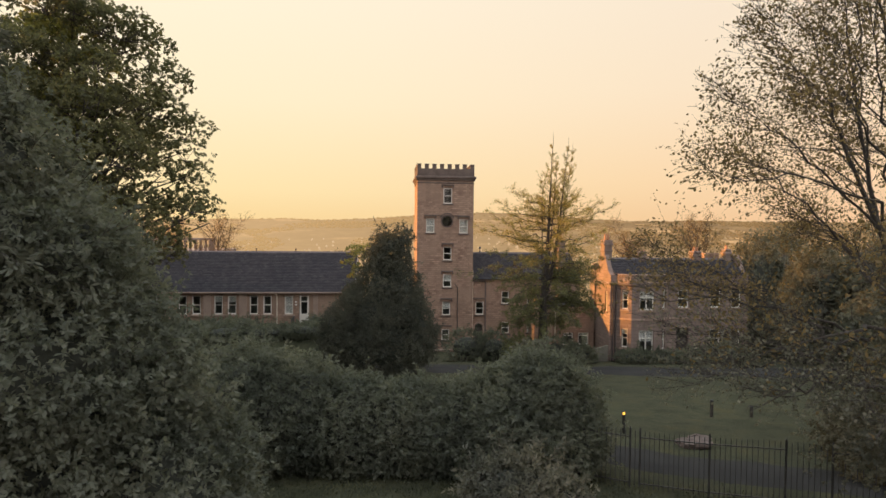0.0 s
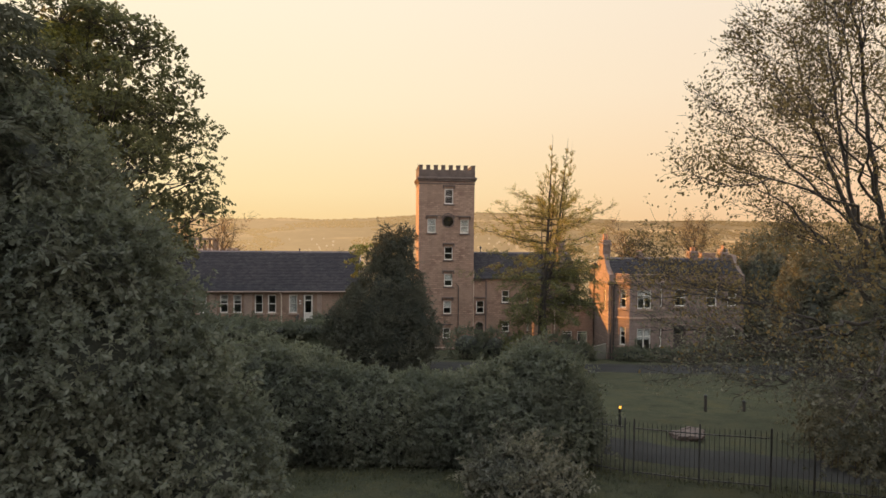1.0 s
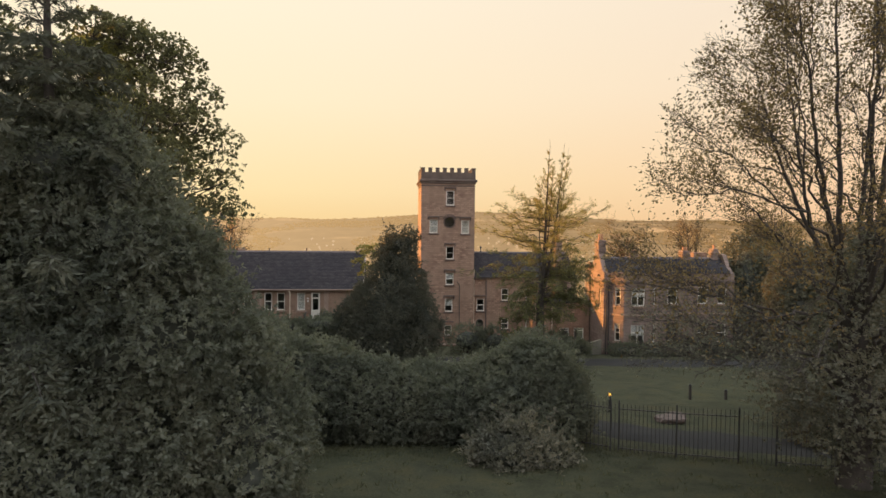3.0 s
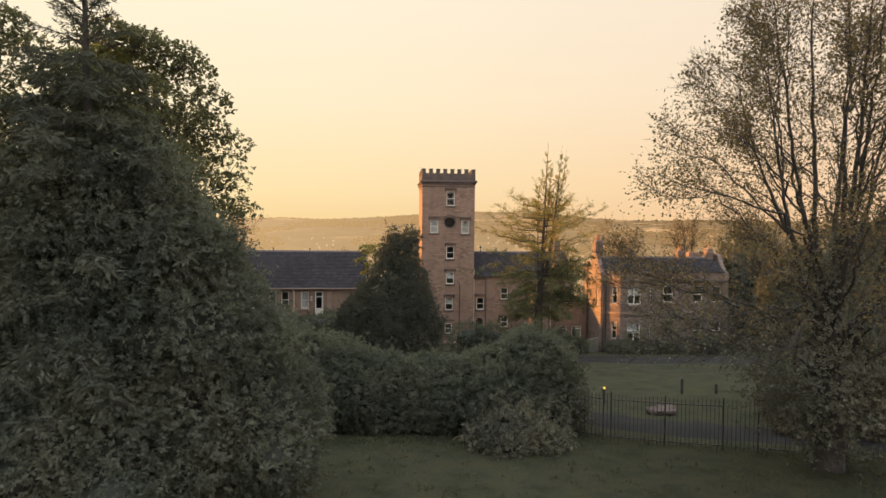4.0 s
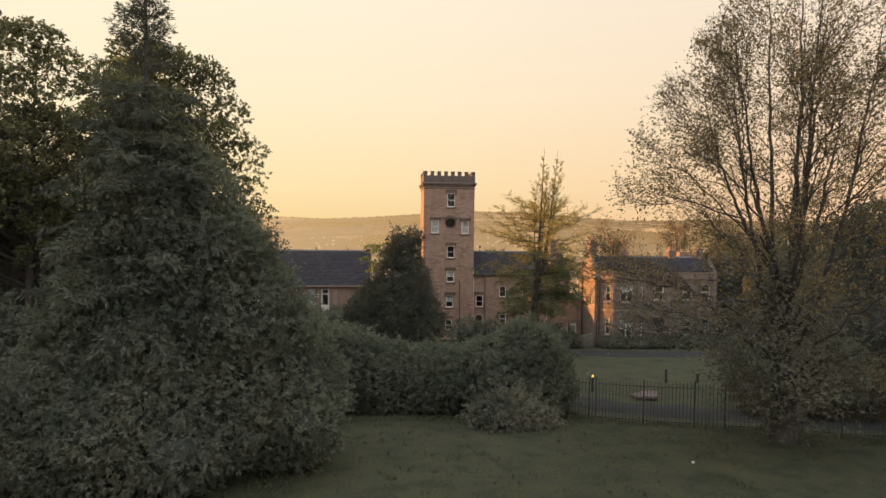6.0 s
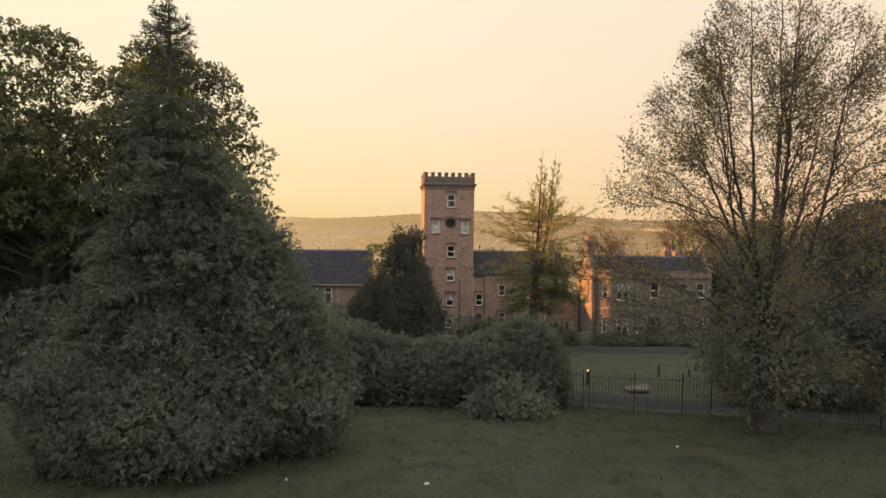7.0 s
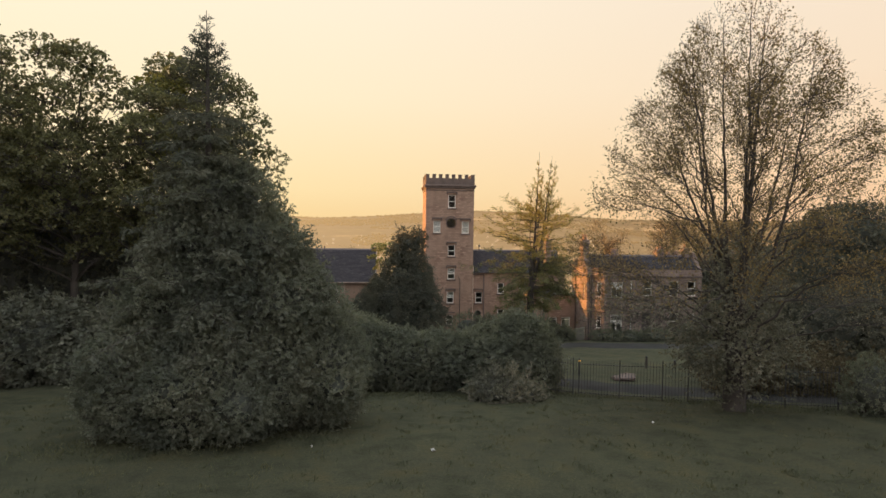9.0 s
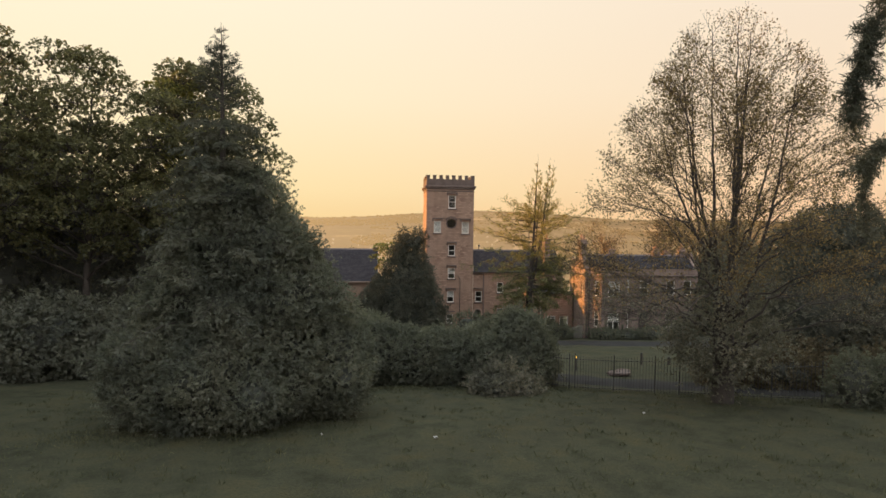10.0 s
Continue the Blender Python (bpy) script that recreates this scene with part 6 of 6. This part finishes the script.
# -- the cedar whose boughs hang into view at the end --
def cedar(x, y, label, seed=51):
    global rng
    rng = np.random.default_rng(seed)
    z0 = height(x, y) - 0.2
    t = thing("cedar_tree", label, "conifer")
    segs, lp, ld = [], [], []
    run_branch((x, y, z0), (0, 0, 1), 14.0, 0.42, segs, 0.01, 0.02, 14, 0.2)

    def spray(p, d, ln, steps=5):
        for w, e, _ in run_branch(p, d, ln, 0.008, segs, 0.12, -0.05, steps, 0.4):
            for _ in range(26):
                lp.append(w + 0.03 * rng.normal(size=3))
                ld.append(e * 0.55 + unit(rng.normal(size=3)))

    # boughs: where they start on the stem, how far out they hang, and how long the hanging part is
    boughs = [((-1.40, -67.4, 15.9), (-1.76, -67.4, 14.55), 11), ((-0.75, -67.2, 17.4), (-1.30, -67.4, 16.0), 11), ((-0.95, -67.3, 14.05), (-1.55, -67.4, 13.80), 4)]
    for k in range(16):
        a, r = rng.uniform(-1.2, 1.6), rng.uniform(2.0, 3.2)
        z = rng.uniform(12.0, 20.0)
        boughs.append(((x + r * math.cos(a), y + r * math.sin(a), z), (x + (r + 0.3) * math.cos(a), y + (r + 0.3) * math.sin(a), z - rng.uniform(0.6, 1.6)), 7))
    for p, q, n in boughs:
        s = np.array([x, y, p[2] + 0.5])
        mid = (s + np.array(p)) / 2 + np.array([0, 0, 0.35])
        bow(s, mid, p, 0.055, segs, 9, 0.03, 0.35)
        hang = bow(p, (np.array(p) + np.array(q)) / 2 + np.array([-0.12, 0, 0.15]), q, 0.02, segs, n, 0.10, 0.4)
        for w, e, _ in hang:
            for _ in range(5):
                spray(w, side_dir(e, 1.0) + np.array([0, 0, -0.15]), rng.uniform(0.12, 0.34), 3)
    limbs("trunk", [s for s in segs if s[2] > 0.03], M_BARK_D, t, 8)
    limbs("branchwork", [s for s in segs if s[2] <= 0.03], M_BARK_D, t, 4)
    leaves("needle_cover", lp, ld, 0.12, M_FIR, t, 0.10, 0.3, 0.05)


cedar(2.3, -65.6, "dark cedar with hanging boughs beside the open slope")

# ---- iron railings ----
def railings(label, pts, h, spacing, post_every, group=""):
    """Railings along a line of points: each bar and post a part, two flat rails between posts."""
    t = thing("iron_railings", label, "railings", group)
    bar = None
    post = None
    seg_at = 0.0
    for (xa, ya), (xb, yb) in zip(pts, pts[1:]):
        ln = math.hypot(xb - xa, yb - ya)
        n = int(ln / spacing)
        prev = None
        for k in range(n + 1):
            u = k / n
            x, y = xa + (xb - xa) * u, ya + (yb - ya) * u
            z = height(x, y)
            if k % post_every == 0:
                if post is None:
                    post = Shape().box(-0.024, 0.024, -0.024, 0.024, -0.1, h + 0.06, 0.005).lathe(0, 0, [(0.03, h + 0.061), (0.03, h + 0.08), (0.01, h + 0.14)], 8).make("post", M_IRON, t)
                    o = post
                else:
                    o = post.copy()
                    scene.collection.objects.link(o)
                o.matrix_local = pose(x, y, z)
                if prev:
                    px, py, pz = prev
                    for zz in (0.16, h - 0.17):
                        Shape().rod((px, py, pz + zz), (x, y, z + zz), 0.022, sides=4).make("rail", M_IRON, t)
                prev = (x, y, z)
            else:
                if bar is None:
                    s = Shape().rod((0, 0, 0.03), (0, 0, h - 0.04), 0.0115, sides=5)
                    s.rod((0, 0, h - 0.04), (0, 0, h + 0.06), 0.015, 0.002, sides=5)
                    bar = s.make("bar", M_IRON, t)
                    o = bar
                else:
                    o = bar.copy()
                    scene.collection.objects.link(o)
                o.matrix_local = pose(x, y, z)
    return t


railings("black iron park railings with spiked bars on the grass slope", [(-0.6, -45.0), (1.28, -46.3), (5.5, -48.75), (10.6, -51.6)], 1.72, 0.135, 14)


def marker_post(x, y, h):
    t = thing("marker_post", "short dark wooden post on the lawn", "post", "posts on the lawn")
    z = height(x, y)
    Shape().box(x - 0.06, x + 0.06, y - 0.06, y + 0.06, z - 0.1, z + h, 0.012).make("shaft", M_BARK_D, t)
    Shape().lathe(x, y, [(0.085, z + h + 0.001), (0.085, z + h + 0.04), (0.02, z + h + 0.09)], 8).make("cap", M_IRON, t)


marker_post(9.1, -36.6, 0.75)
marker_post(10.9, -36.9, 0.45)


# ---- bollard lamps ----
def bollard(x, y, label, lens):
    t = thing("bollard_light", label, "lamp", "bollard lights by the path")
    z = height(x, y)
    Shape().lathe(x, y, [(0.10, z - 0.05), (0.10, z + 0.03), (0.065, z + 0.04), (0.065, z + 0.78)], 14).make("post", M_IRON, t)
    Shape().lathe(x, y, [(0.045, z + 0.781), (0.045, z + 0.90)], 14).make("lens", lens, t, "glowing warm lens")
    Shape().lathe(x, y, [(0.06, z + 0.901), (0.065, z + 0.92), (0.03, z + 0.96)], 14).make("cap", M_IRON, t)
    return t


bollard(3.55, -39.6, "dark bollard light with a glowing amber lens", M_LAMP)
bollard(11.63, -47.94, "dark bollard light with a dim orange lens", M_LAMP_DIM)


# ---- cut log on the lawn ----
def log_on_lawn(x, y):
    t = thing("cut_log", "pale weathered slab of a felled tree lying on the lawn", "log")
    z = height(x, y)
    bm = bmesh.new()
    bmesh.ops.create_icosphere(bm, subdivisions=4, radius=1.0)
    for w in bm.verts:
        c = w.co.copy()
        k = 1 + 0.45 * noise.noise(Vector((c.x * 1.4, c.y * 1.4, 3.0))) + 0.22 * noise.noise(c * 4.5)
        top_z = 0.09 + 0.05 * noise.noise(Vector((c.x * 3, c.y * 3, 7.0)))
        w.co = Vector((x + c.x * 0.66 * k, y + c.y * 0.46 * k, z + 0.20 + max(-0.10, min(top_z, c.z * 0.6)) + 0.07 * c.x))
    me = bpy.data.meshes.new("slab")
    bm.to_mesh(me)
    bm.free()
    me.materials.append(M_CUT)
    o = new("slab", me)
    o.parent = t
    for dx, dy in ((-0.3, 0.1), (0.33, -0.05)):
        Shape().rod((x + dx, y + dy, z - 0.05), (x + dx, y + dy, z + 0.20), 0.15, 0.12, 9).make("root_end", M_BARK, t)


log_on_lawn(5.45, -41.8)

# ---- litter on the grass ----
for x, y, s in ((1.5, -53.8, 0.06), (-6.6, -56.2, 0.075), (-10.3, -55.6, 0.04)):
    z = height(x, y)
    p = Shape()
    pts = [(x + s * math.cos(a) * random.uniform(0.7, 1.2), y + s * math.sin(a) * random.uniform(0.7, 1.2), z + 0.05 + 0.04 * (k % 2)) for k, a in enumerate(np.linspace(0, 5.2, 6))]
    for a, b in zip(pts, pts[1:] + pts[:1]):
        p.face((x, y, z + 0.12), a, b)
        p.face((x, y, z + 0.01), b, a)
    tagged(p.make("paper_scrap", M_PAPER), "small crumpled scrap of white paper on the grass", "litter", "litter on the grass")



# ---- longer grass along the railings, hedge foot and over the open slope ----
rng = np.random.default_rng(77)
gp = []
for (xa, ya), (xb, yb), wide, n in (((-0.6, -45.0), (10.6, -51.6), 0.35, 2600), ((-11.5, -45.2), (0.5, -46.6), 0.7, 5200), ((-18.5, -55.4), (-9.5, -54.6), 0.8, 4200)):
    u = rng.random(n)
    q = np.stack([xa + (xb - xa) * u + wide * rng.normal(size=n), ya + (yb - ya) * u + wide * rng.normal(size=n)], 1)
    gp += [(a, b, height(a, b) - 0.01) for a, b in q]
tuft_at = np.stack([rng.uniform(-24, 14, 5200), -45.5 - 27 * rng.random(5200) ** 1.15], 1)
for a, b in tuft_at:
    if noise.noise((a * 0.5, b * 0.5, 2.0)) + 0.4 * rng.normal() < 0.05 or b > -45.0 - 0.6 * (a + 0.6):
        continue
    q = np.array([a, b]) + rng.uniform(0.04, 0.16) * rng.normal(size=(14, 2))
    gp += [(c, d, height(c, d) - 0.01) for c, d in q]
gd = np.tile([0, 0, 1.0], (len(gp), 1))
tagged(leaves("long_grass", gp, gd, 0.14, M_BLADE, None, 0.16, 1.9, face=np.tile([0, -0.2, 1.0], (len(gp), 1))), "long rough grass along the railings and hedges", "grass", kind="stuff")
